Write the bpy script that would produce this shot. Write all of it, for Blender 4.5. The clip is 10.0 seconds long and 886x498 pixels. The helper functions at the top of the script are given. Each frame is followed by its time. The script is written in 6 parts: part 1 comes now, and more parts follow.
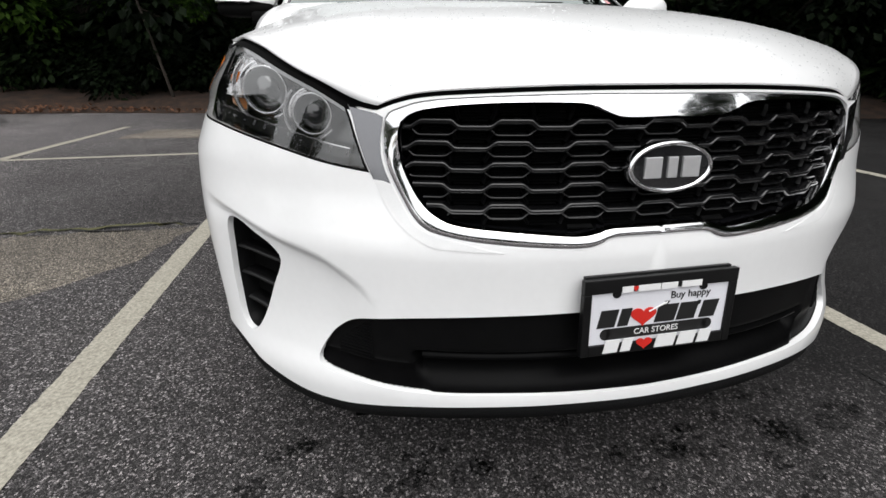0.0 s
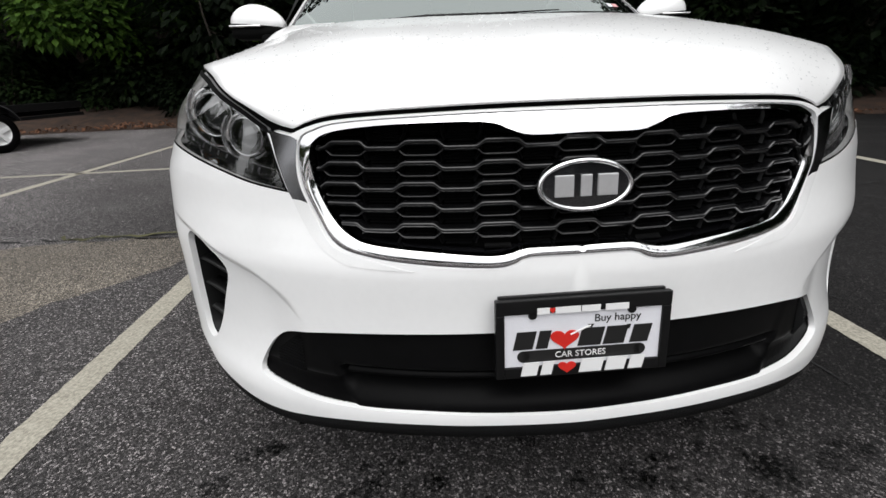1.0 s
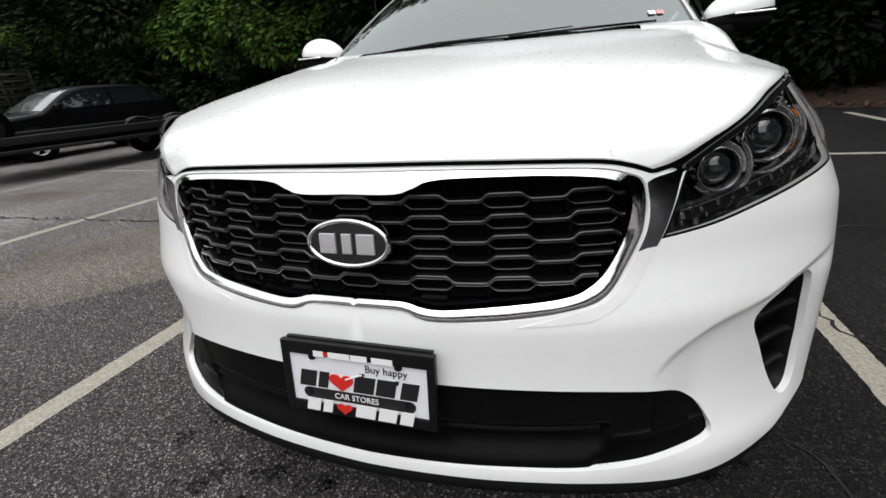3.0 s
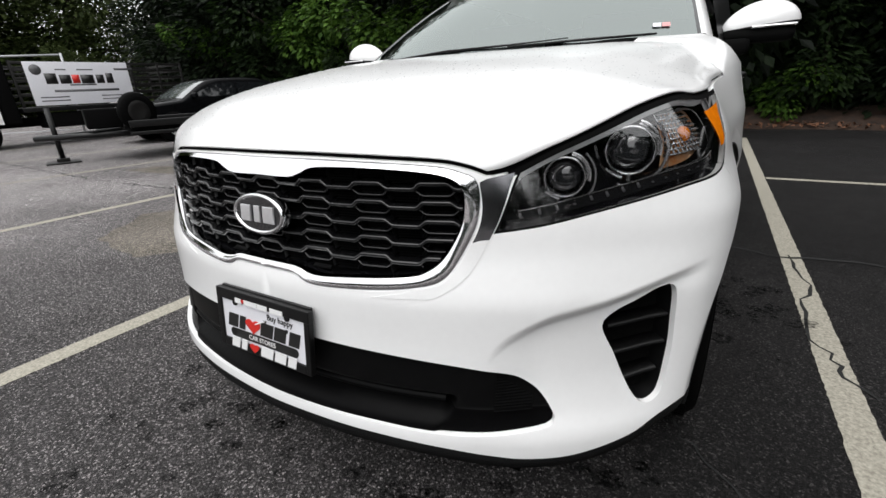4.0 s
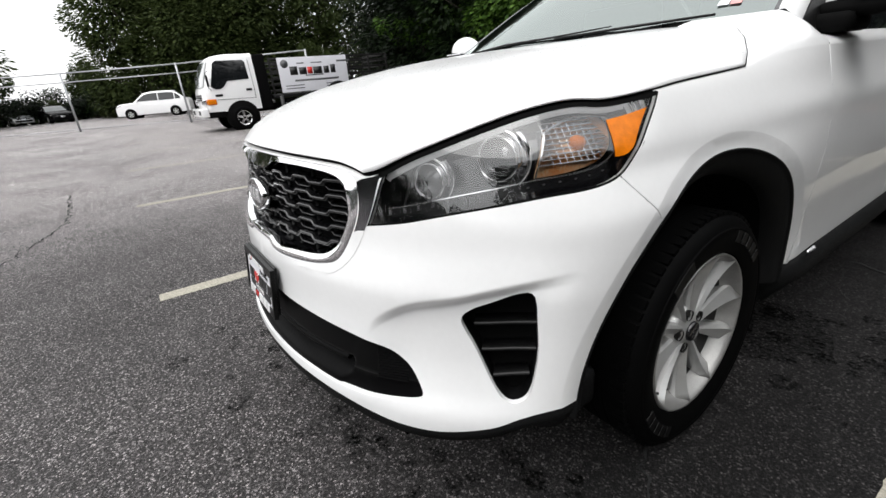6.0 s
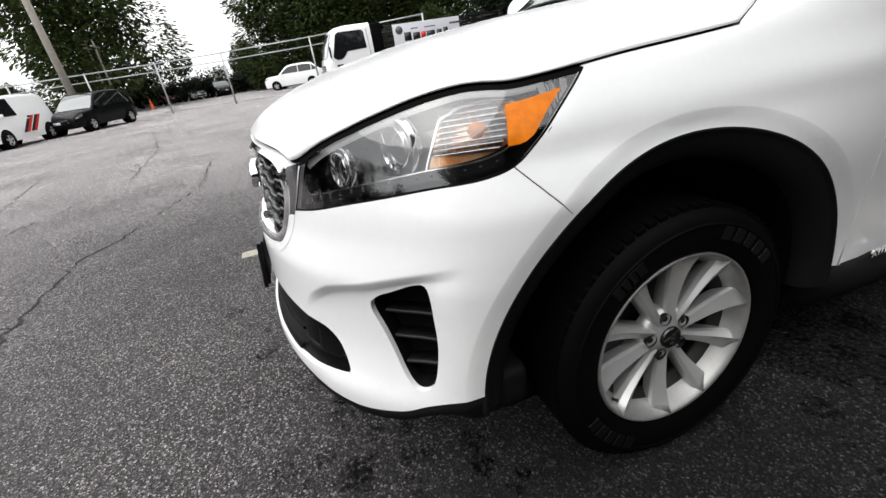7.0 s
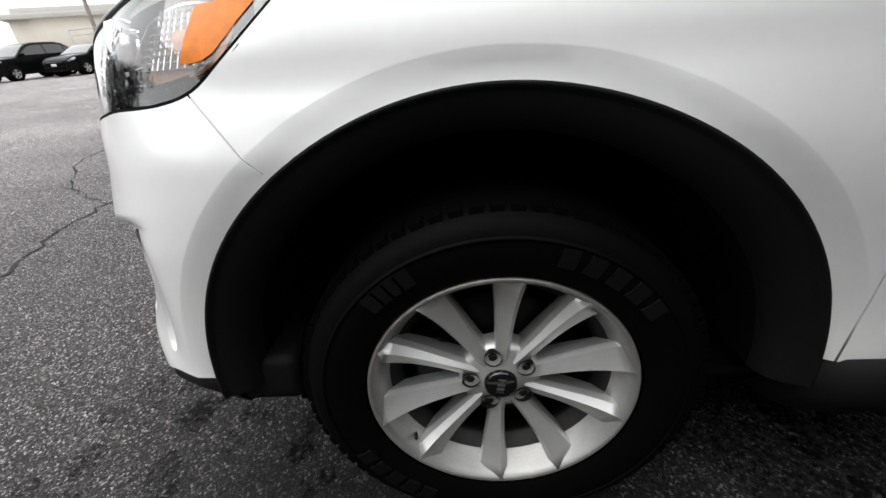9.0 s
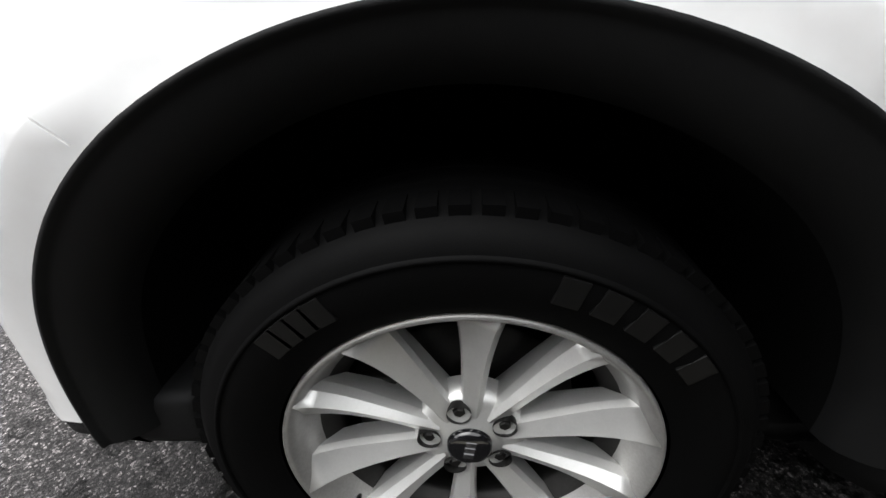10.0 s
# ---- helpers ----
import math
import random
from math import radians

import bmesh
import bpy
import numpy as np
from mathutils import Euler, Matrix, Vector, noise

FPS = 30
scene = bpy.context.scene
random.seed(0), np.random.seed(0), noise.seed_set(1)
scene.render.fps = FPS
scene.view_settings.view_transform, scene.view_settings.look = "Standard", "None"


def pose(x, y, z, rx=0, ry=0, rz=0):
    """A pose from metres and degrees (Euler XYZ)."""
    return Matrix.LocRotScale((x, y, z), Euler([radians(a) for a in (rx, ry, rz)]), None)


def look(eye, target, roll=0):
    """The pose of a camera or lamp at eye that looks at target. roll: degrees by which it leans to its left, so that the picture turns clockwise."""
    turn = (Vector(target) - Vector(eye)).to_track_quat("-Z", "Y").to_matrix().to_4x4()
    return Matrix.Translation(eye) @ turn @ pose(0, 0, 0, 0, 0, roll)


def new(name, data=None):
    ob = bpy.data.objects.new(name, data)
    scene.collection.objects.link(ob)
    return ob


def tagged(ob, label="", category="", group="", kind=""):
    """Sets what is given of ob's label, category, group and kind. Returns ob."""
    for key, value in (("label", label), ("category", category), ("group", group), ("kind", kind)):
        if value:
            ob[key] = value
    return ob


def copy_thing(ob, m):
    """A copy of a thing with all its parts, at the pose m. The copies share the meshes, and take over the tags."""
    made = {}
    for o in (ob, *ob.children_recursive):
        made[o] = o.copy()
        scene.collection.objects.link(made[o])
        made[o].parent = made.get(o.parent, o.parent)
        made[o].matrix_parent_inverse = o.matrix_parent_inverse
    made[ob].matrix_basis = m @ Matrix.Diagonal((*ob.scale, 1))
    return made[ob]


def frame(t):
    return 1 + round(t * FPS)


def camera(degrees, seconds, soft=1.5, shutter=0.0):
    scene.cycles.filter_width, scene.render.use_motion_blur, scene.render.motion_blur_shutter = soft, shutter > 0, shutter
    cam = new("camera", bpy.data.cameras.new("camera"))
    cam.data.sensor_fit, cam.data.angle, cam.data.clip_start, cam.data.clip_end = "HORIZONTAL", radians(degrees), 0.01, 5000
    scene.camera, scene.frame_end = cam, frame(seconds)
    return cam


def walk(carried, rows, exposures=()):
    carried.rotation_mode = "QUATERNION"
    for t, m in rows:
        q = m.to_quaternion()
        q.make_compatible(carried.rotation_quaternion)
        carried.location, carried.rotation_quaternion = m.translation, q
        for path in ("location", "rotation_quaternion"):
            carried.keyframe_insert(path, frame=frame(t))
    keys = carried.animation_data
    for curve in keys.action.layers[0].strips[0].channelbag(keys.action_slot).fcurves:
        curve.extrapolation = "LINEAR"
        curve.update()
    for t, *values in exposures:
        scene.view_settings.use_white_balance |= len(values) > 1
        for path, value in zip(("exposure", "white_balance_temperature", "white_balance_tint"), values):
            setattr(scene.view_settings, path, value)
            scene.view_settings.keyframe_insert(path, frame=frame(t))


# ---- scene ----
cam = camera(90.7, 10.0, soft=1.5)
PATH = [
    (0, (-0.563, -0.676, 0.997), (-0.193, 1.126, 0.213), 0.3),
    (0.5, (-0.440, -0.711, 0.993), (-0.234, 1.128, 0.233), -1.4),
    (1, (-0.299, -0.711, 1.018), (-0.18, 1.136, 0.261), -2.1),
    (1.5, (-0.153, -0.671, 1.020), (-0.228, 1.181, 0.268), -3.6),
    (2, (0.009, -0.635, 1.032), (-0.319, 1.191, 0.285), -5.2),
    (2.5, (0.198, -0.665, 1.046), (-0.314, 1.121, 0.306), -5.6),
    (3, (0.41, -0.642, 1.097), (-0.198, 1.116, 0.36), -4.8),
    (3.2, (0.493, -0.61, 1.084), (-0.177, 1.127, 0.353), -4.0),
    (4.3, (0.962, -0.599, 1.081), (-0.1, 0.943, 0.377), -2.4),
    (4.5, (1.002, -0.595, 1.078), (-0.099, 0.915, 0.368), -2.0),
    (5, (1.104, -0.542, 1.082), (-0.069, 0.915, 0.372), -1.5),
    (5.5, (1.248, -0.408, 1.098), (-0.12, 0.868, 0.391), -3.1),
    (6.8, (1.602, 0.047, 1.119), (-0.121, 0.669, 0.315), -8.2),
    (7, (1.614, 0.152, 1.11), (-0.133, 0.678, 0.29), -9.0),
    (7.5, (1.655, 0.385, 1.099), (-0.122, 0.768, 0.265), -8.4),
    (8, (1.697, 0.579, 1.05), (-0.109, 0.734, 0.205), -5.9),
    (8.5, (1.615, 0.766, 0.995), (-0.164, 0.701, 0.084), -6.6),
    (9, (1.511, 0.892, 0.956), (-0.262, 0.778, 0.037), -5.1),
    (9.5, (1.440, 0.948, 0.937), (-0.328, 0.798, -0.010), -4.8),
    (10, (1.284, 0.95, 0.880), (-0.467, 0.808, -0.128), -3.7),
]
EXPOSURES = [(0.0, 0.6), (1.0, 0.52), (2.0, 0.42), (3.2, 0.5), (5.0, 0.8), (7.0, 0.92), (8.6, 1.02), (9.0, 1.02), (9.5, 1.40), (10.0, 1.7)]
walk(cam, [(t, look(eye, target, roll)) for t, eye, target, roll in PATH], EXPOSURES)

# ---- world and light: bright overcast ----
world = bpy.data.worlds.new("overcast_sky")
scene.world = world
world.use_nodes = True
wn, wl = world.node_tree.nodes, world.node_tree.links
sky = wn.new("ShaderNodeTexSky")
sky.sky_type, sky.sun_disc = "NISHITA", False
sky.sun_elevation, sky.sun_rotation = radians(67), radians(169)
sky.dust_density, sky.air_density = 4.0, 1.5
grey = wn.new("ShaderNodeHueSaturation")
grey.inputs["Saturation"].default_value = 0.15
wl.new(sky.outputs[0], grey.inputs["Color"])
# the cloud layer: an even pale grey over most of the clear sky's light
cloud = wn.new("ShaderNodeMix")
cloud.data_type = "RGBA"
cloud.inputs[0].default_value = .75
cloud.inputs[7].default_value = (7.18, 7.25, 7.33, 1)
wl.new(grey.outputs[0], cloud.inputs[6])
wl.new(cloud.outputs[2], wn["Background"].inputs[0])
wn["Background"].inputs[1].default_value = 0.15
sun = new("sun", bpy.data.lights.new("sun", "SUN"))
sun.data.energy, sun.data.angle, sun.data.color = 1.0, radians(60), (1, .995, .985)
sun.matrix_world = look((1.0, -5, 12), (0, 0, 0))

# ---- materials ----


def material(name, color, rough=.5, metal=0.0, vary=0.0, scale=20.0, bump=0.0, bump_scale=200.0, coat=0.0, color2=None, spec=.5):
    """Principled material with two scales of noise in colour and roughness, and a fine relief."""
    m = bpy.data.materials.new(name)
    m.use_nodes = True
    n, l = m.node_tree.nodes, m.node_tree.links
    b = n["Principled BSDF"]
    b.inputs["Roughness"].default_value, b.inputs["Metallic"].default_value = rough, metal
    b.inputs["Coat Weight"].default_value, b.inputs["Coat Roughness"].default_value = coat, .04
    b.inputs["Specular IOR Level"].default_value = spec
    b.inputs["Base Color"].default_value = (*color, 1)
    if vary or color2:
        co = n.new("ShaderNodeTexCoord")
        big, small = n.new("ShaderNodeTexNoise"), n.new("ShaderNodeTexNoise")
        big.inputs["Scale"].default_value, small.inputs["Scale"].default_value = scale, scale * 11
        big.inputs["Detail"].default_value = 6
        mix = n.new("ShaderNodeMix")
        mix.data_type = "FLOAT"
        mix.inputs[0].default_value = .4
        l.new(co.outputs["Object"], big.inputs["Vector"])
        l.new(co.outputs["Object"], small.inputs["Vector"])
        l.new(big.outputs["Fac"], mix.inputs[2])
        l.new(small.outputs["Fac"], mix.inputs[3])
        ramp = n.new("ShaderNodeValToRGB")
        dark = color2 or [c * (1 - vary) for c in color]
        ramp.color_ramp.elements[0].color, ramp.color_ramp.elements[1].color = (*dark, 1), (*color, 1)
        ramp.color_ramp.elements[0].position, ramp.color_ramp.elements[1].position = .35, .65
        l.new(mix.outputs[0], ramp.inputs[0])
        l.new(ramp.outputs[0], b.inputs["Base Color"])
    if bump:
        co = n.new("ShaderNodeTexCoord")
        t, bp = n.new("ShaderNodeTexNoise"), n.new("ShaderNodeBump")
        t.inputs["Scale"].default_value, bp.inputs["Strength"].default_value, bp.inputs["Distance"].default_value = bump_scale, bump, .002
        l.new(co.outputs["Object"], t.inputs["Vector"])
        l.new(t.outputs["Fac"], bp.inputs["Height"])
        l.new(bp.outputs[0], b.inputs["Normal"])
    return m


def clear(name, tint, rough=.01, gloss=1.0, ior=1.5):
    """Thin clear sheet: straight-through, with Fresnel gloss."""
    m = bpy.data.materials.new(name)
    m.use_nodes = True
    n, l = m.node_tree.nodes, m.node_tree.links
    n.remove(n["Principled BSDF"])
    a, g, mix, f = n.new("ShaderNodeBsdfTransparent"), n.new("ShaderNodeBsdfGlossy"), n.new("ShaderNodeMixShader"), n.new("ShaderNodeFresnel")
    a.inputs[0].default_value, g.inputs["Roughness"].default_value = (*tint, 1), rough
    g.inputs[0].default_value = (gloss, gloss, gloss, 1)
    f.inputs[0].default_value = ior
    l.new(f.outputs[0], mix.inputs[0])
    l.new(a.outputs[0], mix.inputs[1])
    l.new(g.outputs[0], mix.inputs[2])
    l.new(mix.outputs[0], n["Material Output"].inputs[0])
    return m


WHITE = material("white_paint", (.83, .83, .83), .28, coat=.6, vary=.03, scale=6)
BLACK = material("black_plastic", (.004, .004, .0042), .38, vary=.3, scale=30, bump=.12, bump_scale=900, spec=.3)
GLOSS = material("gloss_black", (.006, .006, .007), .10, coat=.4)
MATTE = material("matte_black", (.003, .003, .003), .85, vary=.3, scale=12, spec=.06)
CLAD = material("grained_cladding", (.0075, .0077, .008), .6, vary=.25, scale=15, bump=.3, bump_scale=1400, spec=.15)
CHROME = material("chrome", (.80, .80, .81), .07, 1.0)
DARKCHROME = material("dark_chrome", (.20, .20, .21), .14, 1.0)
SATIN = material("satin_grey_plastic", (.10, .10, .105), .32, vary=.15, scale=25)
ALLOY = material("silver_alloy", (.60, .60, .59), .36, .6, vary=.08, scale=30)
# rim alloy with the wheel arch's shade put into its colour
RIM_SHADE = material("shaded_rim_alloy", (.36, .355, .345), .42, .6, vary=.2, scale=25)
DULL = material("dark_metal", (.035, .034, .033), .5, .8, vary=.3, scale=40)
RUBBER = material("tyre_rubber", (.002, .002, .0021), .6, vary=.25, scale=30, bump=.15, bump_scale=700, spec=.05)
LETTER = material("raised_rubber", (.0042, .0042, .0042), .4, vary=.2, scale=60, spec=.2)
AMBER = material("amber_lens", (.74, .19, .003), .25, vary=.3, scale=60, spec=.2)
REFLECT = material("lamp_reflector", (.80, .80, .81), .16, .95, vary=.12, scale=60)
# amber mottling paints the bulb's reflections into the reflector colour
SIGNAL = material("fluted_reflector", (.86, .66, .44), .2, .6, color2=(.85, .24, .02), scale=26)
SILVER = material("satin_silver", (.72, .72, .73), .25, .7, vary=.1, scale=60)
LENSGLASS = material("projector_glass", (.02, .021, .023), .03, 0, coat=1.0, spec=1.0)
CLEAR = clear("clear_lens", (.95, .95, .95), gloss=1.0, ior=1.85)
GLASS = clear("windscreen_glass", (.42, .48, .46), gloss=1.0, ior=3.4)
GLASS.node_tree.nodes["Glossy BSDF"].inputs[0].default_value = (.92, 1, .97, 1)
DARKGLASS = material("privacy_glass", (.008, .009, .010), .03, coat=.5)
PLATE = material("plate_white", (.72, .72, .76), .35, vary=.06, scale=25)
INK = material("print_black", (.01, .01, .01), .4)
RED = material("print_red", (.60, .022, .015), .35, vary=.1, scale=60)
PALE = material("print_white", (.75, .75, .75), .4)


def part(name, bm, mat, parent=None, label="", flat=False):
    """A bmesh as one mesh object under a thing or a part."""
    me = bpy.data.meshes.new(name)
    bm.to_mesh(me)
    bm.free()
    for p in me.polygons:
        p.use_smooth = not flat
    held = me.attributes.get("true_normal")
    if held:
        me.normals_split_custom_set_from_vertices([tuple(d.vector) for d in held.data])
        me.attributes.remove(me.attributes["true_normal"])
    me.materials.append(mat)
    ob = new(name, me)
    ob.parent = parent
    return tagged(ob, label)


def thing(name, label, category, group="", m=None):
    ob = new(name)
    ob.empty_display_size = .2
    if m:
        ob.matrix_world = m
    return tagged(ob, label, category, group)


def box(bm, x, y, z, bevel=0.0, m=None):
    """A box between the pairs x, y, z, with bevelled edges."""
    got = bmesh.ops.create_cube(bm, size=1)["verts"]
    bmesh.ops.scale(bm, verts=got, vec=(x[1] - x[0], y[1] - y[0], z[1] - z[0]))
    bmesh.ops.translate(bm, verts=got, vec=((x[0] + x[1]) / 2, (y[0] + y[1]) / 2, (z[0] + z[1]) / 2))
    if m:
        bmesh.ops.transform(bm, verts=got, matrix=m)
    if bevel:
        es = {e for v in got for e in v.link_edges}
        bmesh.ops.bevel(bm, geom=list(es), offset=bevel, segments=2, affect="EDGES", profile=.6)
    return bm


def boxes(*specs, bevel=0.0):
    bm = bmesh.new()
    for s in specs:
        box(bm, *s, bevel=bevel)
    return bm


def lathe(profile, turns=48, axis="x", close=False, start=0.0, sweep=360.0):
    """Revolves (radius, along) pairs round an axis through the origin."""
    bm = bmesh.new()
    rows = []
    whole = sweep >= 360
    count = turns if whole else turns + 1
    for i in range(count):
        a = radians(start + sweep * i / turns)
        c, s = math.cos(a), math.sin(a)
        rows.append([bm.verts.new({"x": (d, r * s, r * c), "y": (r * s, d, r * c), "z": (r * s, r * c, d)}[axis]) for r, d in profile])
    n = len(profile)
    for i in range(count if whole else count - 1):
        a, b = rows[i], rows[(i + 1) % count]
        for j in range(n if close else n - 1):
            k = (j + 1) % n
            bm.faces.new((a[j], a[k], b[k], b[j]))
    bmesh.ops.remove_doubles(bm, verts=bm.verts, dist=1e-6)
    bmesh.ops.recalc_face_normals(bm, faces=bm.faces)
    return bm


def tube(points, r, sides=8, bm=None, taper=None):
    """A round bar through points; taper gives a radius for each point."""
    bm = bm or bmesh.new()
    rings = []
    pts = [Vector(p) for p in points]
    for i, p in enumerate(pts):
        d = (pts[min(i + 1, len(pts) - 1)] - pts[max(i - 1, 0)]).normalized()
        a = d.orthogonal().normalized() if abs(d.z) > .95 else d.cross(Vector((0, 0, 1))).normalized()
        b = d.cross(a)
        q = taper[i] if taper else r
        rings.append([bm.verts.new(p + q * (a * math.cos(k * math.tau / sides) + b * math.sin(k * math.tau / sides))) for k in range(sides)])
    for a, b in zip(rings, rings[1:]):
        for k in range(sides):
            bm.faces.new((a[k], a[(k + 1) % sides], b[(k + 1) % sides], b[k]))
    bm.faces.new(rings[0][::-1])
    bm.faces.new(rings[-1])
    return bm


def sheet(rows):
    """A skin over a grid of points given row by row."""
    bm = bmesh.new()
    vs = [[bm.verts.new(p) for p in r] for r in rows]
    for a, b in zip(vs, vs[1:]):
        for i in range(len(a) - 1):
            bm.faces.new((a[i], a[i + 1], b[i + 1], b[i]))
    return bm


def add_sheet(bm, rows):
    vs = [[bm.verts.new(p) for p in r] for r in rows]
    for a, b in zip(vs, vs[1:]):
        for i in range(len(a) - 1):
            bm.faces.new((a[i], a[i + 1], b[i + 1], b[i]))
    return bm


def thick(ob, t, offset=-1.0):
    md = ob.modifiers.new("thickness", "SOLIDIFY")
    md.thickness, md.offset = t, offset
    return ob


def words(text, size, m, mat, parent, name, depth=.0006, shear=0.0):
    """Raised lettering as a mesh, centred on the pose m (text faces its +z)."""
    cu = bpy.data.curves.new(name, "FONT")
    cu.body, cu.size, cu.align_x, cu.align_y, cu.extrude, cu.shear = text, size, "CENTER", "CENTER", depth, shear
    cu.resolution_u = 3
    tmp = new(name, cu)
    bpy.context.view_layer.update()
    me = bpy.data.meshes.new_from_object(tmp.evaluated_get(bpy.context.evaluated_depsgraph_get()))
    bpy.data.objects.remove(tmp)
    me.name = name
    me.transform(m)
    me.materials.clear()
    me.materials.append(mat)
    ob = new(name, me)
    ob.parent = parent
    return ob


def spline(points):
    """Smooth curve through (t, value) pairs, in order (monotone cubic)."""
    t = [p[0] for p in points]
    v = [p[1] for p in points]
    n = len(t)
    d = [(v[i + 1] - v[i]) / (t[i + 1] - t[i]) for i in range(n - 1)]
    m = [d[0]] + [0 if d[i - 1] * d[i] <= 0 else 2 * d[i - 1] * d[i] / (d[i - 1] + d[i]) for i in range(1, n - 1)] + [d[-1]]

    def value(x):
        x = min(max(x, t[0]), t[-1])
        i = 0
        while i < n - 2 and x > t[i + 1]:
            i += 1
        h = t[i + 1] - t[i]
        f = (x - t[i]) / h
        return ((1 + 2 * f) * (1 - f) ** 2 * v[i] + f * (1 - f) ** 2 * h * m[i]
                + f * f * (3 - 2 * f) * v[i + 1] + f * f * (f - 1) * h * m[i + 1])
    return value


PLAN = [(0, 0), (.2, .010), (.4, .046), (.55, .098), (.68, .168), (.78, .245), (.86, .320), (.915, .395), (.948, .48), (.966, .60),
        (.975, .75), (.978, .93), (.978, 1.2), (.975, 1.5), (.97, 2.2), (.97, 3.0), (.965, 3.6), (.95, 4.2), (.88, 4.6), (.70, 4.76), (.4, 4.82), (0, 4.84)]
ARC = [0.0]
for (xa, ya), (xb, yb) in zip(PLAN, PLAN[1:]):
    ARC.append(ARC[-1] + math.hypot(xb - xa, yb - ya))
raw_x = spline([(-ARC[1], -PLAN[1][0])] + [(u, p[0]) for u, p in zip(ARC, PLAN)])
raw_y = spline([(-ARC[1], PLAN[1][1])] + [(u, p[1]) for u, p in zip(ARC, PLAN)])


def faired(f, u, half):
    """Local mean of a curve, which takes out the waves between its points."""
    return (f(u - half) + 2 * f(u - half / 2) + 2 * f(u) + 2 * f(u + half / 2) + f(u + half)) / 8


STEP = .01
TABLE = [(faired(raw_x, i * STEP, .07), faired(raw_y, i * STEP, .07)) for i in range(int(ARC[-1] / STEP) + 2)]


def lookup(u, k):
    i = min(int(u / STEP), len(TABLE) - 2)
    f = u / STEP - i
    return TABLE[i][k] * (1 - f) + TABLE[i + 1][k] * f


plan_x = lambda u: lookup(max(u, 0), 0)
plan_y = lambda u: lookup(max(u, 0), 1)
nose = spline([(.12, .05), (.20, .01), (.25, -.025), (.30, -.048), (.36, -.046), (.42, -.030), (.50, -.020), (.58, -.012), (.66, -.008), (.70, .004), (.76, .022), (.82, .030), (.90, .036), (.96, .05), (1.04, .075), (1.12, .10)])
width = spline([(.12, .95), (.3, .976), (.45, .989), (.62, .992), (.72, .992), (.80, .986), (.86, .963), (.90, .944), (.95, .931), (1.0, .913), (1.04, .894), (1.08, .862), (1.12, .815), (1.16, .77)])
door_width = spline([(.12, .93), (.3, .965), (.5, .975), (.62, .985), (.8, 1.0), (.95, .998), (1.02, .985), (1.1, .97), (1.2, .955)])
AXLE_Y, HUB_Z, ARCH = .938, .353, .531


def smooth(a, b, x):
    f = min(max((x - a) / (b - a), 0), 1)
    return f * f * (3 - 2 * f)


CREST_LINE = spline([(.48, .47), (.548, .545), (.592, .592), (.64, .619), (.685, .637), (.792, .660), (.879, .683), (1.011, .712), (1.12, .73)])


def crest_z(u):
    return CREST_LINE(u)


def relief(u, y, z):
    """Sculpting of the skin, metres outwards: the shelf over the corner vent, the flare round the wheel."""
    crest = crest_z(u)
    d = -.021 * min(max((crest + .004 - z) / .016, 0), 1) * smooth(.54, .68, u) * smooth(1.05, .90, u) * smooth(.32, .52, z)
    r = math.hypot(y - AXLE_Y, z - HUB_Z)
    d -= .011 * min(max((.573 - r) / (.573 - ARCH), 0), 1)
    return d


def rake(u, z):
    """The nose stands a little proud upwards between the grille and the lamps."""
    return .009 * smooth(.58, .70, z) * (1 - smooth(.60, 1.15, u))


def skin(u, z, out=0.0):
    """Point of the car's painted skin: u metres round the plan from the middle of the nose, z up, out proud of it."""
    x, y = plan_x(u), plan_y(u)
    e = .04
    back_x = plan_x(u - e) if u > e else -plan_x(e - u)
    dx, dy = plan_x(u + e) - back_x, plan_y(u + e) - plan_y(abs(u - e))
    n = math.hypot(dx, dy)
    y += nose(z) * (1 if u < .9 else max(0, 1 - (u - .9) / .6))
    f = smooth(.75, 1.6, y)
    x *= width(z) * (1 - f) + door_width(z) * f
    # the top of the lamp leans in towards the hood
    x *= 1 - .045 * smooth(.93, 1.05, z) * smooth(.65, .95, u) * (1 - .75 * smooth(1.10, 1.33, u))
    d = relief(u, y, z) + out
    return (x + d * dy / n, y - d * dx / n, z + rake(u, z))


# ---- the car's regions, outlined on its skin as (u, z) ----
from mathutils.geometry import delaunay_2d_cdt


def curve(points, step=.012, closed=True):
    """Smooth closed or open outline through points; a third value of 1 marks a corner."""
    n = len(points)
    out = []
    for i in range(n if closed else n - 1):
        p1, p2 = points[i], points[(i + 1) % n]
        p0 = points[i - 1] if closed or i else p1
        p3 = points[(i + 2) % n] if closed or i + 2 < n else p2
        if len(p1) > 2:
            p0 = p1
        if len(p2) > 2:
            p3 = p2
        k = max(1, round(math.hypot(p2[0] - p1[0], p2[1] - p1[1]) / step))
        for j in range(k):
            f = j / k
            out.append(tuple(.5 * (2 * p1[c] + (p2[c] - p0[c]) * f + (2 * p0[c] - 5 * p1[c] + 4 * p2[c] - p3[c]) * f * f
                                   + (3 * p1[c] - p0[c] - 3 * p2[c] + p3[c]) * f ** 3) for c in (0, 1)))
    if not closed:
        out.append(tuple(points[-1][:2]))
    return out


def inside(poly, pts):
    x, y = pts[:, 0], pts[:, 1]
    hit = np.zeros(len(pts), bool)
    for (xa, ya), (xb, yb) in zip(poly, poly[1:] + poly[:1]):
        if ya != yb:
            hit ^= ((ya > y) != (yb > y)) & (x < (xb - xa) * (y - ya) / (yb - ya) + xa)
    return hit


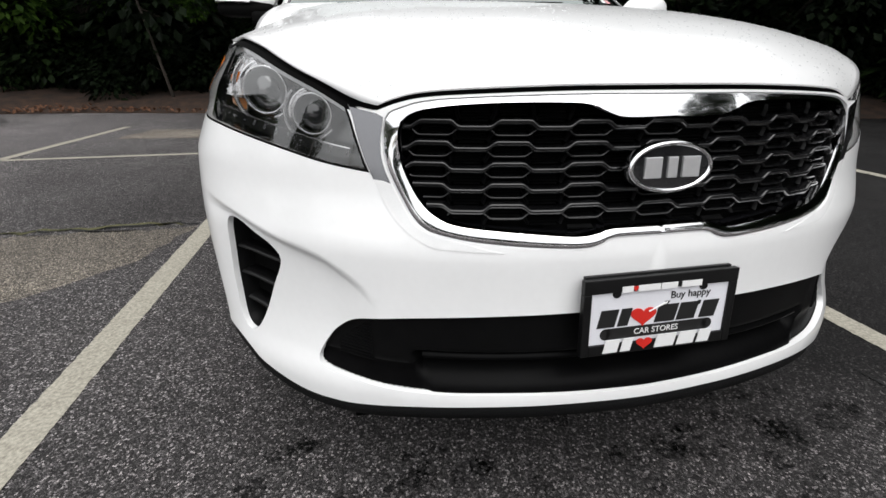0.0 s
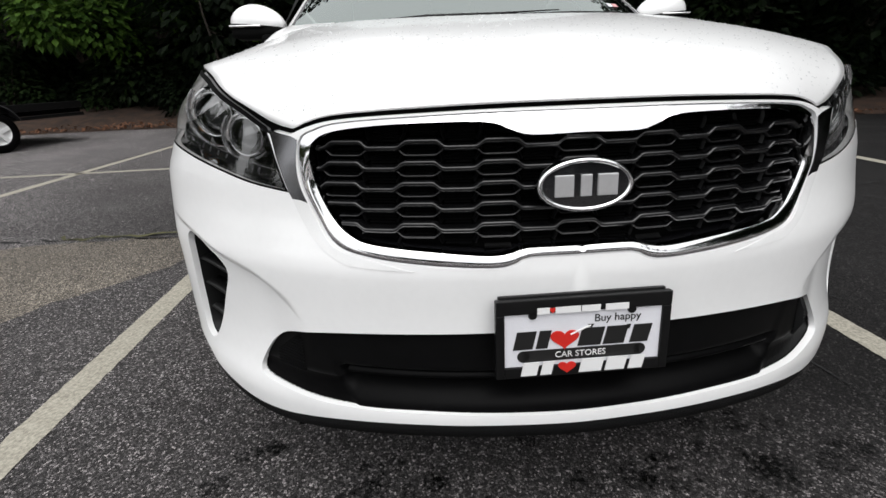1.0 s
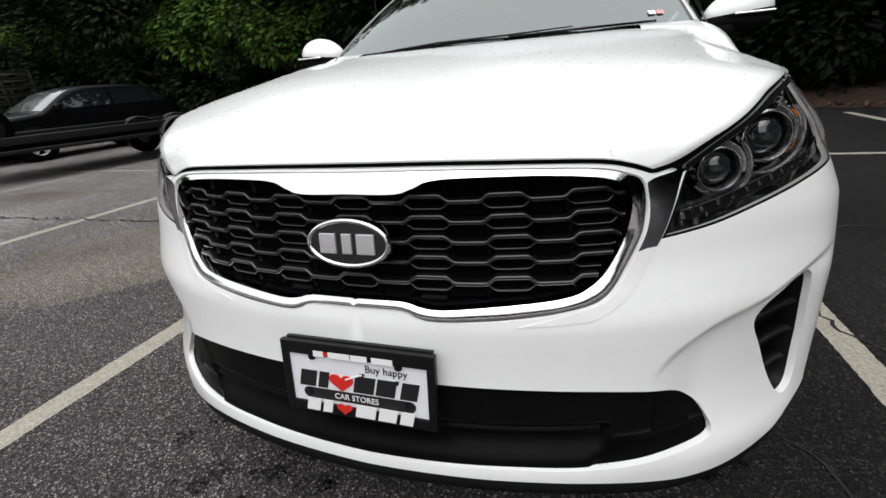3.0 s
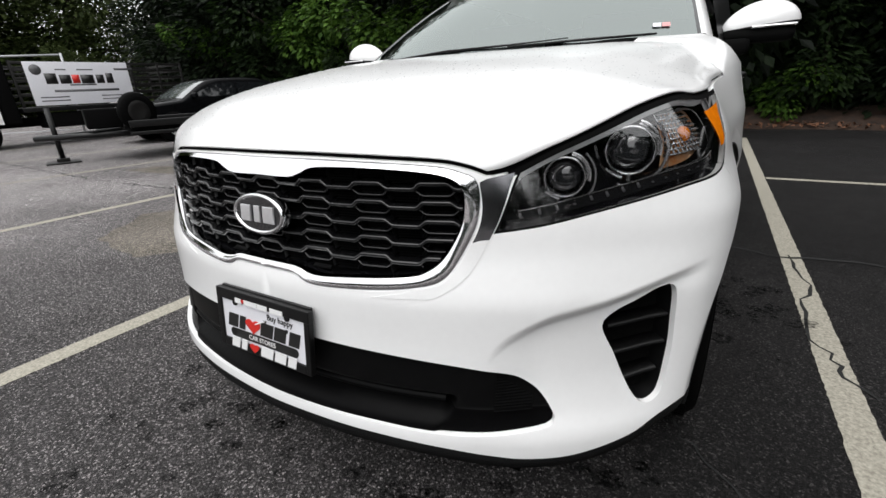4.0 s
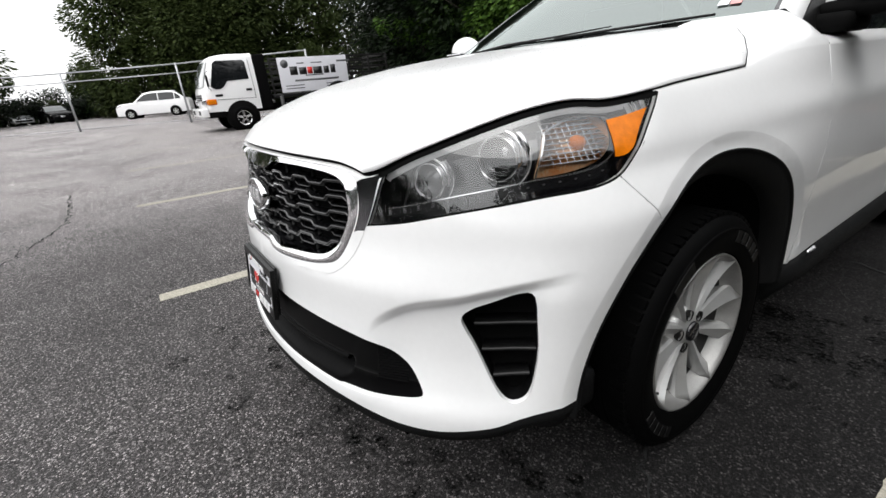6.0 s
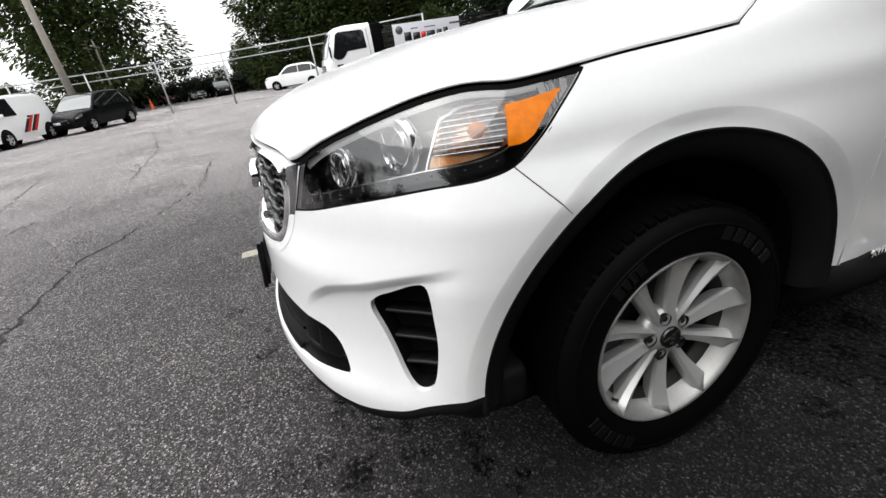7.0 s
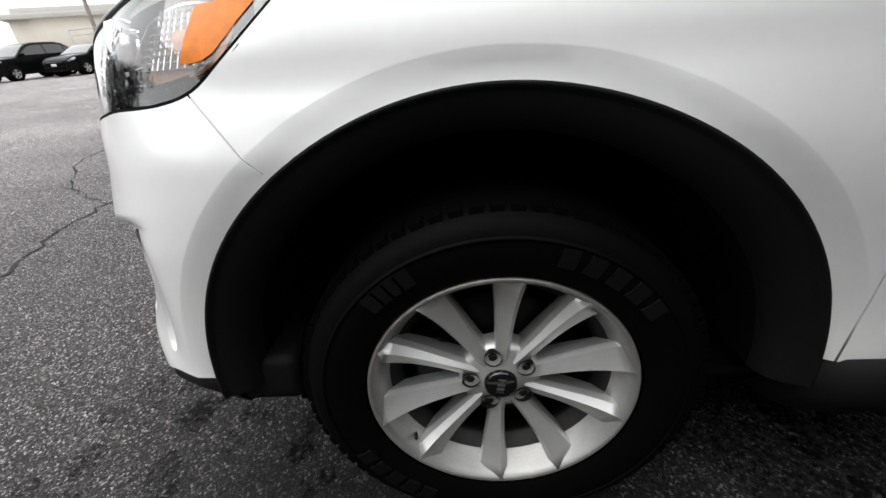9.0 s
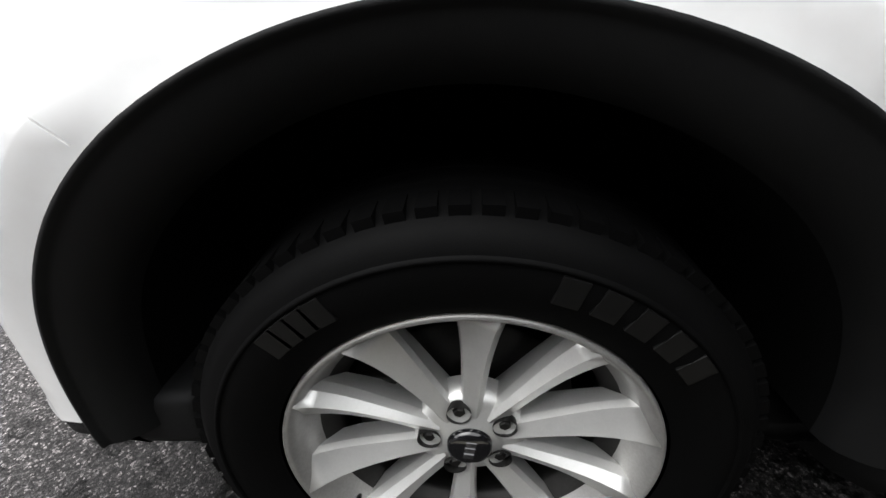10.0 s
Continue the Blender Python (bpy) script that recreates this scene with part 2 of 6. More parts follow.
def divide(bound, outlines, spacing):
    """Cuts the patch inside bound into triangles that follow every outline. Returns the points and each outline's triangles; "" is the rest."""
    loops = [bound] + list(outlines.values())
    verts, edges = [], []
    for lp in loops:
        k = len(verts)
        verts += lp
        edges += [(k + i, k + (i + 1) % len(lp)) for i in range(len(lp))]
    fixed = np.array(verts)
    us = np.arange(fixed[:, 0].min() + spacing, fixed[:, 0].max(), spacing)
    zs = np.arange(fixed[:, 1].min() + spacing * .5, fixed[:, 1].max(), spacing)
    grid = np.array([(u + (.5 * spacing if k % 2 else 0), z) for k, z in enumerate(zs) for u in us])
    grid = grid[inside(bound, grid)]
    near = np.array([np.min(np.hypot(*(fixed - g).T)) for g in grid])
    grid = grid[near > .55 * spacing]
    verts = verts + [tuple(g) for g in grid]
    co, _, faces, *_ = delaunay_2d_cdt([Vector(v) for v in verts], edges, [], 0, 1e-6)
    mid = np.array([(sum(co[i].x for i in f) / 3, sum(co[i].y for i in f) / 3) for f in faces])
    keep = inside(bound, mid)
    owner = np.full(len(faces), "", dtype=object)
    for name, lp in reversed(list(outlines.items())):
        owner[inside(lp, mid)] = name
    cut = {name: [] for name in ("", *outlines)}
    for f, k, o in zip(faces, keep, owner):
        if k:
            cut[o].append(f)
    return co, cut


def skinned(co, faces, side=0, out=0.0, flange=0.0):
    """Triangles of the plan laid on the skin; side 1 or -1: that flank alone, 0: both, joined in the middle. out may be a function of u, z. flange: depth of the folded rim."""
    bm = bmesh.new()
    level = out if callable(out) else (lambda u, z: out)
    true = None if callable(out) else bm.verts.layers.float_vector.new("true_normal")

    def normal(u, z, s):
        """The outward normal of the skin itself, which the triangles only follow roughly."""
        e, w = .0025, max(u, .003)
        du = Vector(skin(w + e, z, out)) - Vector(skin(w - e, z, out))
        dz = Vector(skin(w, z + e, out)) - Vector(skin(w, z - e, out))
        n = du.cross(dz).normalized()
        return Vector((s * n.x if u > 1e-4 else 0, n.y, n.z)).normalized()

    def lean(f):
        a, b, c = (co[i] for i in f)
        longest = max((b - a).length, (c - b).length, (a - c).length)
        return abs((b - a).cross(c - a)) / longest
    faces = [f for f in faces if lean(f) > .0007]
    rim = {}
    for f in faces:
        for i, j in zip(f, f[1:] + f[:1]):
            rim[(i, j)] = rim.get((i, j), 0) + 1
    rim = [(i, j) for i, j in rim if (j, i) not in rim and not (co[i].x < 1e-5 and co[j].x < 1e-5)]
    middle = {}
    for s in ((1, -1) if side == 0 else (side,)):
        def at(i, deep, kept):
            if side == 0 and not deep and kept is top and co[i].x < 1e-5:
                kept = middle
            if i not in kept:
                u, z = co[i]
                p = skin(u, z, level(u, z) - deep)
                kept[i] = bm.verts.new((s * p[0], p[1], p[2]))
                if true and not deep and (kept is top or kept is middle):
                    kept[i][true] = normal(u, z, s)
            return kept[i]
        top, edge, low = {}, {}, {}
        for f in faces:
            vs = [at(i, 0, top) for i in f]
            bm.faces.new(vs if s > 0 else vs[::-1])
        if flange:
            for i, j in rim:
                vs = (at(j, 0, edge), at(i, 0, edge), at(i, flange, low), at(j, flange, low))
                bm.faces.new(vs if s > 0 else vs[::-1])
    return bm


def ribbon(line, half, out, side, bm=None):
    """A narrow strip on the skin along an open (u, z) line."""
    bm = bm or bmesh.new()
    rows = []
    for i, (u, z) in enumerate(line):
        a, b = line[max(i - 1, 0)], line[min(i + 1, len(line) - 1)]
        d = math.hypot(b[0] - a[0], b[1] - a[1])
        nu, nz = -(b[1] - a[1]) / d, (b[0] - a[0]) / d
        rows.append([(side * p[0], p[1], p[2]) for p in (skin(max(u + nu * h, 0), z + nz * h, out) for h in (-half, half))])
    return add_sheet(bm, rows)


def wall_round(loop, side, depth_a, depth_b, shrink, bm=None, closed=True):
    """The side wall of a recess: from the outline at depth_a to the shrunken outline at depth_b."""
    bm = bm or bmesh.new()
    cu, cz = sum(p[0] for p in loop) / len(loop), sum(p[1] for p in loop) / len(loop)
    rows = []
    if not closed:
        loop = [p for i, p in enumerate(loop) if p[0] > 1e-4 or i == 0]
        loop.append((0, loop[-1][1]))
    for u, z in loop + (loop[:1] if closed else []):
        pts = (skin(max(u, 0), z, depth_a), skin(max(cu + (u - cu) * shrink, 0), cz + (z - cz) * shrink, depth_b))
        rows.append([(side * p[0], p[1], p[2]) for p in pts])
    return add_sheet(bm, rows)


GRILLE = curve([(0, .904, 1), (.098, .903), (.135, .912), (.185, .926), (.337, .926), (.455, .917), (.503, .902), (.514, .878), (.498, .82), (.463, .756), (.430, .726), (.385, .711), (.26, .699),
                (.168, .692), (.125, .697), (.098, .704), (0, .705, 1)])
SURROUND = curve([(0, .941, 1), (.22, .940), (.44, .931), (.515, .917), (.545, .897), (.536, .84), (.50, .765), (.462, .709), (.40, .689), (.29, .677), (.165, .671), (.125, .677), (.095, .688), (0, .689, 1)])
WEDGE = curve([(.548, .899, 1), (.562, .905), (.618, .915, 1), (.590, .862), (.552, .798, 1), (.510, .722), (.455, .680), (.40, .672), (.31, .668, 1), (.40, .687), (.466, .7075), (.504, .764), (.540, .84)])
LAMP = curve([(.556, .802, 1), (.626, .917, 1), (.706, .951), (.826, .988), (.95, 1.018), (1.045, 1.033), (1.11, 1.0355), (1.175, 1.030), (1.24, 1.033), (1.345, 1.041, 1), (1.28, .987), (1.215, .933), (1.165, .898),
              (1.10, .882), (.98, .871), (.86, .852), (.75, .833), (.65, .814)])
VENT = curve([(.798, .606), (.822, .634), (.866, .652), (.924, .674), (.952, .676), (.964, .655), (.968, .60), (.972, .525), (.964, .447), (.948, .417), (.916, .413), (.880, .450), (.832, .540)])
INTAKE = curve([(0, .552, 1), (.15, .550), (.33, .546), (.49, .536), (.60, .518), (.655, .487), (.686, .454), (.711, .413), (.711, .400), (.68, .388), (.56, .377), (.43, .375), (.30, .377), (.14, .374), (0, .372, 1)])
SEAM = [(1.1565, .8950), (1.1593, .8958), (1.2623, .7922), (1.2595, .7915)]


def u_of_y(y, z=.6):
    lo, hi = .9, 4.9
    for _ in range(40):
        m = (lo + hi) / 2
        if skin(m, z)[1] < y:
            lo = m
        else:
            hi = m
    return lo


def arch_line(axle, z_front, z_rear, r=ARCH, n=110):
    a0, a1 = math.asin((z_front - HUB_Z) / r), math.pi - math.asin((z_rear - HUB_Z) / r)
    return [(u_of_y(axle - r * math.cos(a), HUB_Z + r * math.sin(a)), HUB_Z + r * math.sin(a)) for a in (a0 + (a1 - a0) * i / n for i in range(n + 1))]


FRONT_ARCH = arch_line(AXLE_Y, .400, .412)
DOOR_U = 2.135
LIP = curve([(0, .350), (.2, .352), (.35, .350), (.48, .342), (.58, .330), (.66, .321), (.77, .322), (.89, .348), (.95, .374), (1.0, .389), (1.05, .397), (FRONT_ARCH[0][0], .400)], .015, False)
CREST = curve([(0, .946), (.22, .944), (.45, .9345), (.53, .921), (.562, .9095), (.590, .9115), (.626, .921), (.706, .955), (.826, .992), (.95, 1.022), (1.045, 1.037), (1.11, 1.0395), (1.175, 1.034), (1.24, 1.037),
               (1.345, 1.045), (1.45, 1.052), (1.6, 1.060), (1.72, 1.068), (1.775, 1.074), (1.82, 1.084), (1.90, 1.096), (2.0, 1.105), (DOOR_U, 1.108)], .015, False)
crest_top = spline(sorted(CREST))
BELT = LIP + FRONT_ARCH[1:] + [(DOOR_U, .408)] + [(DOOR_U, z) for z in (.5, .6, .7, .8, .9, 1.0)] + CREST[::-1]
BAND = FRONT_ARCH + arch_line(AXLE_Y, .395, .404, .5725)[::-1]
crease_line = lambda dz: [(.565 + .475 * i / 36, crest_z(.565 + .475 * i / 36) + dz) for i in range(37)]
CREASE, OVER, BELOW = (crease_line(p) + crease_line(q)[::-1] for p, q in ((.004, -.012), (.013, .004), (-.012, -.021)))
FLARES = {}
for k, (ra, rb) in enumerate(((.5725, .5755), (.5755, .5815))):
    FLARES["flare_%d" % k] = arch_line(AXLE_Y, .395, .404, ra) + arch_line(AXLE_Y, .395, .404, rb)[::-1]
# the middle line of the chrome surround, where it bulges most
rim_line = [p for p in SURROUND if p[0] > 1e-4]
MIDLINE = [(0, .9225)]
for u, z in [p for p in GRILLE if p[0] > .004]:
    a, b = min(rim_line, key=lambda q: (q[0] - u) ** 2 + (q[1] - z) ** 2)
    if math.dist(MIDLINE[-1], ((u + a) / 2, (z + b) / 2)) > .004:
        MIDLINE.append(((u + a) / 2, (z + b) / 2))
MIDLINE.append((0, .697))
co, cut = divide(BELT, {"grille": GRILLE, "chrome": MIDLINE, "surround": SURROUND, "wedge": WEDGE, "lamp": LAMP, "vent": VENT, "intake": INTAKE, "gap": SEAM, "band": BAND, "crest": CREASE, "over": OVER, "below": BELOW, **FLARES}, .02)
for ring in ("band", "crest", "over", "below", *FLARES):
    cut[""] += cut[ring]
seam_u = lambda z: 1.1585 + (.8955 - z) * .99
# the strip between the lamp and the hood is open
lamp_top = spline(sorted([p for p in LAMP if p[1] > .91 + .1 * (p[0] - .626) and p[0] > .6], key=lambda p: p[0]))
centre = lambda f: (sum(co[i].x for i in f) / 3, sum(co[i].y for i in f) / 3)
cut["brow"] = [f for f in cut[""] if .60 < centre(f)[0] < 1.345 and centre(f)[1] > lamp_top(centre(f)[0]) - .001]
taken = set(map(tuple, cut["brow"]))
cut[""] = [f for f in cut[""] if tuple(f) not in taken]
bumper_faces = [f for f in cut[""] if sum(co[i].x for i in f) / 3 < seam_u(sum(co[i].y for i in f) / 3)]
fender_faces = [f for f in cut[""] if sum(co[i].x for i in f) / 3 >= seam_u(sum(co[i].y for i in f) / 3)]

# ---- the white sport utility car ----
car = thing("car", "white sport utility car, wet with rain, parked in a marked bay", "car")
part("front_bumper", skinned(co, bumper_faces, 0, 0, .014), WHITE, car)
for s in (1, -1):
    part("front_fender", skinned(co, fender_faces, s, 0, .012), WHITE, car)
    part("panel_gap", ribbon([(1.146, .907), (1.272, .782)], .012, -.014, s), MATTE, car)

# hood
HOOD_EDGE = [p for p in CREST if .57 < p[0] < 1.75]
hood_front = [p for p in CREST if p[0] <= .575]


def lift(p):
    return skin(p[0], p[1] + .009)


side_edge = [Vector(lift(p)) for p in HOOD_EDGE]
front_edge = [Vector(lift(p)) for p in hood_front]
rear_edge = [(0, 1.215, 1.200), (.25, 1.222, 1.200), (.5, 1.255, 1.201), (.66, 1.30, 1.196), (.735, 1.315, 1.182), (.79, 1.255, 1.147), (.84, 1.165, 1.108)]
crown_z = spline([(0, .966), (.025, .993), (.06, 1.018), (.14, 1.056), (.3, 1.107), (.5, 1.149), (.75, 1.183), (1, 1.200)])


def along(line, f):
    d = [0]
    for a, b in zip(line, line[1:]):
        d.append(d[-1] + (Vector(b) - Vector(a)).length)
    w = f * d[-1]
    for i in range(len(line) - 1):
        if w <= d[i + 1] or i == len(line) - 2:
            k = (w - d[i]) / (d[i + 1] - d[i])
            return Vector(line[i]).lerp(Vector(line[i + 1]), k)


rear_line = rear_edge + [tuple(side_edge[-1])]


def hood_point(a, b):
    """a: 0 in the middle, 1 at the side; b: 0 at the nose, 1 at the windscreen."""
    front, rear, side = along(front_edge, a), along(rear_line, a), along(side_edge, b)
    mid = Vector((0, front_edge[0].y + (rear_line[0][1] - front_edge[0].y) * b, crown_z(b)))
    corner_f, corner_r = front_edge[-1], Vector(rear_line[-1])
    # bulged cross curve from the middle to the side, which eases out the waves of the lamp's brow
    soft = sum((along(side_edge, min(max(b + d, 0), 1)).z for d in (-.08, -.06, -.04, -.02, 0, .02, .04, .06, .08)), 0) / 9
    soft += (side.z - soft) * max(0, 1 - min(b, 1 - b) / .08)
    cross = Vector((side.x * a, mid.y + (side.y - mid.y) * a ** 2.2, mid.z + (soft - mid.z) * a ** 3.0 + (side.z - soft) * a ** 14))
    ref_f = Vector((side_edge[0].x * a, front_edge[0].y + (corner_f.y - front_edge[0].y) * a ** 2.2, front_edge[0].z + (corner_f.z - front_edge[0].z) * a ** 3.0))
    ref_r = Vector((corner_r.x * a, rear_line[0][1] + (corner_r.y - rear_line[0][1]) * a ** 2.2, rear_line[0][2] + (corner_r.z - rear_line[0][2]) * a ** 3.0))
    p = cross + (front - ref_f) * (1 - smooth(0, .16, b)) + (rear - ref_r) * smooth(.40, 1.0, b)
    return p


rows = []
for i in range(61):
    b = (i / 60) ** 1.5
    rows.append([(s * p.x, p.y, p.z) for s, p in [(-1, hood_point(1 - j / 36, b)) for j in range(36)] + [(1, hood_point(j / 36, b)) for j in range(37)]])
hood = thick(part("hood", sheet(rows), WHITE, car), .004)
for s in (1, -1):
    part("panel_gap", ribbon([(p[0], p[1] + .005) for p in CREST if p[0] < 1.75], .009, -.016, s), MATTE, car)

# grille
PALE_TRIM = material("pale_satin_trim", (.80, .80, .80), .25, 0, vary=.06, scale=30)
for s in (1, -1):
    part("lamp_gap", skinned(co, cut["brow"], s, -.012), MATTE, car)


def ring_of(half):
    """One side of an outline and its mirror image, closed."""
    return half + [(-u, z) for u, z in reversed(half)] + half[:1]


OUTER_RIM, INNER_RIM = ring_of([p for p in SURROUND if p[0] > 1e-4]), ring_of([p for p in GRILLE if p[0] > 1e-4])


def bulge(u, z):
    def near(line):
        best = 1e9
        for (ax, az), (bx, bz) in zip(line, line[1:]):
            d = (bx - ax) ** 2 + (bz - az) ** 2
            k = min(max(((u - ax) * (bx - ax) + (z - az) * (bz - az)) / max(d, 1e-12), 0), 1)
            best = min(best, (u - ax - k * (bx - ax)) ** 2 + (z - az - k * (bz - az)) ** 2)
        return best ** .5
    a, b = near(OUTER_RIM), near(INNER_RIM)
    f = min(max(a / (a + b), 0), 1) if a + b > 1e-6 else 0
    # the upper band is a flat face that looks up, the sides and the lower band are rounded
    flat = smooth(.81, .88, z)
    return (.010 * math.sin(math.pi * f) ** .7 - .003) * (1 - flat) + (.009 * f ** .85 - .003) * flat


part("grille_surround", skinned(co, [f for f in cut["surround"] + cut["chrome"] if not (centre(f)[0] < .006 and .88 < centre(f)[1] < .9035)], 0, bulge, .02), CHROME, car, "polished chrome grille surround")
for s in (1, -1):
    part("grille_trim", skinned(co, [f for f in cut["wedge"] if centre(f)[1] < .79], s, .001, .015), PALE_TRIM, car, "pale satin trim under the grille")
    part("grille_trim", skinned(co, [f for f in cut["wedge"] if centre(f)[1] >= .79], s, .001, .015), DARKCHROME, car, "dark chrome trim beside the grille")
grille = part("grille", skinned(co, cut["grille"], 0, -.055), MATTE, car, "black honeycomb grille")
bm = bmesh.new()
for s in (1, -1):
    wall_round(GRILLE, s, -.022, -.056, 1.0, bm, False)
part("grille_wall", bm, GLOSS, grille)

# honeycomb: stacked rails that step up and down from column to column, the cells between them closed
COLUMN, HIGH, STEPPED = .075, .037, .011
GRILLE_BAR = material("grille_plastic", (.005, .005, .0055), .20, vary=.3, scale=40, coat=.2)


def bar(bm, p, q, half, front, rear, s):
    d = math.hypot(q[0] - p[0], q[1] - p[1])
    nu, nz = -(q[1] - p[1]) / d * half, (q[0] - p[0]) / d * half
    ring = []
    for u, z in (p, q):
        ring.append([bm.verts.new((s * k[0], k[1], k[2])) for k in (
            skin(max(u - nu, 0), z - nz, front - .006), skin(max(u, 0), z, front), skin(max(u + nu, 0), z + nz, front - .006),
            skin(max(u + nu, 0), z + nz + .004, rear), skin(max(u - nu, 0), z - nz, rear))])
    for k in range(5):
        bm.faces.new((ring[0][k], ring[0][(k + 1) % 5], ring[1][(k + 1) % 5], ring[1][k]))


def rail_height(u, base):
    """Height of a rail at u: a plateau on even columns, a step lower on odd ones."""
    f = (u / COLUMN) % 2
    f = min(f, 2 - f)
    return base - STEPPED * smooth(.36, .64, f)


RAIL = ((-.010, -.034), (-.0085, -.020), (-.006, -.013), (-.001, -.0085), (.0022, -.0085), (.0036, -.012), (.0044, -.050))
UNDER = ((-.0035, -.040), (-.0025, -.021), (.0005, -.0175), (.002, -.020), (.003, -.050))


def under_height(u, base):
    """The lower edge of the cells: dips where the rail is high."""
    return 2 * (base - STEPPED) - rail_height(u, base) - .004


for k in range(0, 6):
    base = .710 + k * HIGH
    for height, profile in ((rail_height, RAIL), (under_height, UNDER)):
        for s in (1, -1):
            run = []
            for u in [i * .00375 for i in range(0, 142)] + [9]:
                z = height(u, base) if u < 1 else 0
                if u < 1 and inside(GRILLE, np.array([(max(u, .001), z + .002), (max(u, .001), z - .006)])).all():
                    run.append([(s * p[0], p[1], p[2]) for p in (skin(u, z + dz, o) for dz, o in profile)])
                elif run:
                    if len(run) > (9 if k else 40):
                        bm = sheet(run)
                        bmesh.ops.recalc_face_normals(bm, faces=bm.faces)
                        part("honeycomb_rail", bm, GRILLE_BAR, grille)
                    run = []
# upright webs between the columns, and closed cell floors with fine ribs
for c in range(0, 8):
    for k in range(-1, 6):
        base = .710 + k * HIGH
        u = (c + .5) * COLUMN
        z0, z1 = base - STEPPED / 2 + .004, base + HIGH - STEPPED / 2 - .010
        if inside(GRILLE, np.array([(u, z0), (u, z1)])).all():
            for s in (1, -1):
                bend = .006 if c % 2 else -.006
                bm = bmesh.new()
                bar(bm, (u - bend, z0), (u, (z0 + z1) / 2), .003, -.024, -.05, s)
                bar(bm, (u, (z0 + z1) / 2), (u + bend * .3, z1), .003, -.024, -.05, s)
                bmesh.ops.recalc_face_normals(bm, faces=bm.faces)
                part("honeycomb_web", bm, BLACK, grille, flat=True)
        for j in range(4):
            zz = rail_height(c * COLUMN, base) + .008 + j * .0055
            w = .030 - abs(j - 1.5) * .003
            u0, u1 = max(c * COLUMN - w, 0), c * COLUMN + w
            if inside(GRILLE, np.array([(u0 + .002, zz), (u1, zz)])).all():
                for s in (1, -1):
                    rib = bmesh.new()
                    bar(rib, (u0, zz), (u1, zz), .0016, -.030, -.04, s)
                    bmesh.ops.recalc_face_normals(rib, faces=rib.faces)
                    part("cell_rib", rib, BLACK, grille, flat=True)

# oval emblem: chrome ring, black field, three plain blocks
lean = Matrix.Translation(Vector((0, .012, .825))) @ Matrix.Rotation(radians(-7), 4, "X")


def oval(bm, rx, rz, y, n=48):
    return [bm.verts.new(lean @ Vector((rx * math.cos(i * math.tau / n), y, rz * math.sin(i * math.tau / n)))) for i in range(n)]


emblem_bm = bmesh.new()
rings = [oval(emblem_bm, *a) for a in ((.086, .0475, .020), (.086, .0475, .002), (.083, .0445, -.003), (.079, .0405, -.003), (.0765, .038, .001))]
for a, b in zip(rings, rings[1:]):
    for i in range(48):
        emblem_bm.faces.new((a[i], b[i], b[(i + 1) % 48], a[(i + 1) % 48]))
emblem = part("emblem", emblem_bm, CHROME, car, "oval chrome-rimmed emblem with a black field")
bm = bmesh.new()
bm.faces.new(oval(bm, .077, .0385, .0005)[::-1])
part("field", bm, GLOSS, emblem)
for x0, x1 in ((-.056, -.022), (-.010, .010), (.020, .056)):
    block = part("block", boxes(((x0, x1), (-.004, .002), (-.019, .019)), bevel=.0015), SILVER, emblem, flat=True)
    block.matrix_local = lean

# lower intake: a flat upper panel, a deep slot, a sloping shelf, and end panels with fine ribs
END_LINE = lambda z: .474 + (z - .399) * .385


def intake_depth(u, z):
    shelf = -.052 + .044 * smooth(.432, .384, z)
    slot = -.060
    panel = -.012
    mid = shelf if z < .428 else slot + (panel - slot) * smooth(.446, .456, z)
    end = -.010 - .006 * smooth(.432, .424, z)
    f = smooth(-.014, .010, u - END_LINE(z))
    return mid + (end - mid) * f


INTAKE_BLACK = material("intake_plastic", (.0038, .0038, .004), .42, vary=.35, scale=30, spec=.08)
SHELF_BLACK = material("wet_intake_plastic", (.002, .002, .0022), .42, vary=.5, scale=18, bump=.25, bump_scale=90, spec=.05)
co3, cut3 = divide(INTAKE, {}, .0085)
mid3 = lambda f: (sum(co3[i].x for i in f) / 3, sum(co3[i].y for i in f) / 3)
intake = part("lower_intake", skinned(co3, [f for f in cut3[""] if mid3(f)[1] >= .428], 0, intake_depth), INTAKE_BLACK, car, "black lower intake, beaded with rain")
part("shelf", skinned(co3, [f for f in cut3[""] if mid3(f)[1] < .428], 0, intake_depth), SHELF_BLACK, intake, "wet black shelf of the intake")
for s in (1, -1):
    bm = wall_round(INTAKE, s, -.012, -.05, 1.0, None, False)
    part("rim", bm, INTAKE_BLACK, intake)
rows = []
for j in range(-30, 31):
    pts = [skin(abs(j) * .0157, z, o) for z, o in ((.440, -.065), (.440, -.020), (.444, -.012), (.450, -.011), (.455, -.020))]
    rows.append([(math.copysign(q[0], j) if j else 0, q[1], q[2]) for q in pts])
part("crossbar", sheet(rows), SHELF_BLACK, intake)
for s in (1, -1):
    for j in range(13):
        z = .428 + j * .0068
        right = .662 - max(0, z - .455) * 1.35
        bm = bmesh.new()
        bar(bm, (.578, z), (right, z), .0017, -.006, -.012, s)
        bmesh.ops.recalc_face_normals(bm, faces=bm.faces)
        part("fine_rib", bm, INTAKE_BLACK, intake, flat=True)

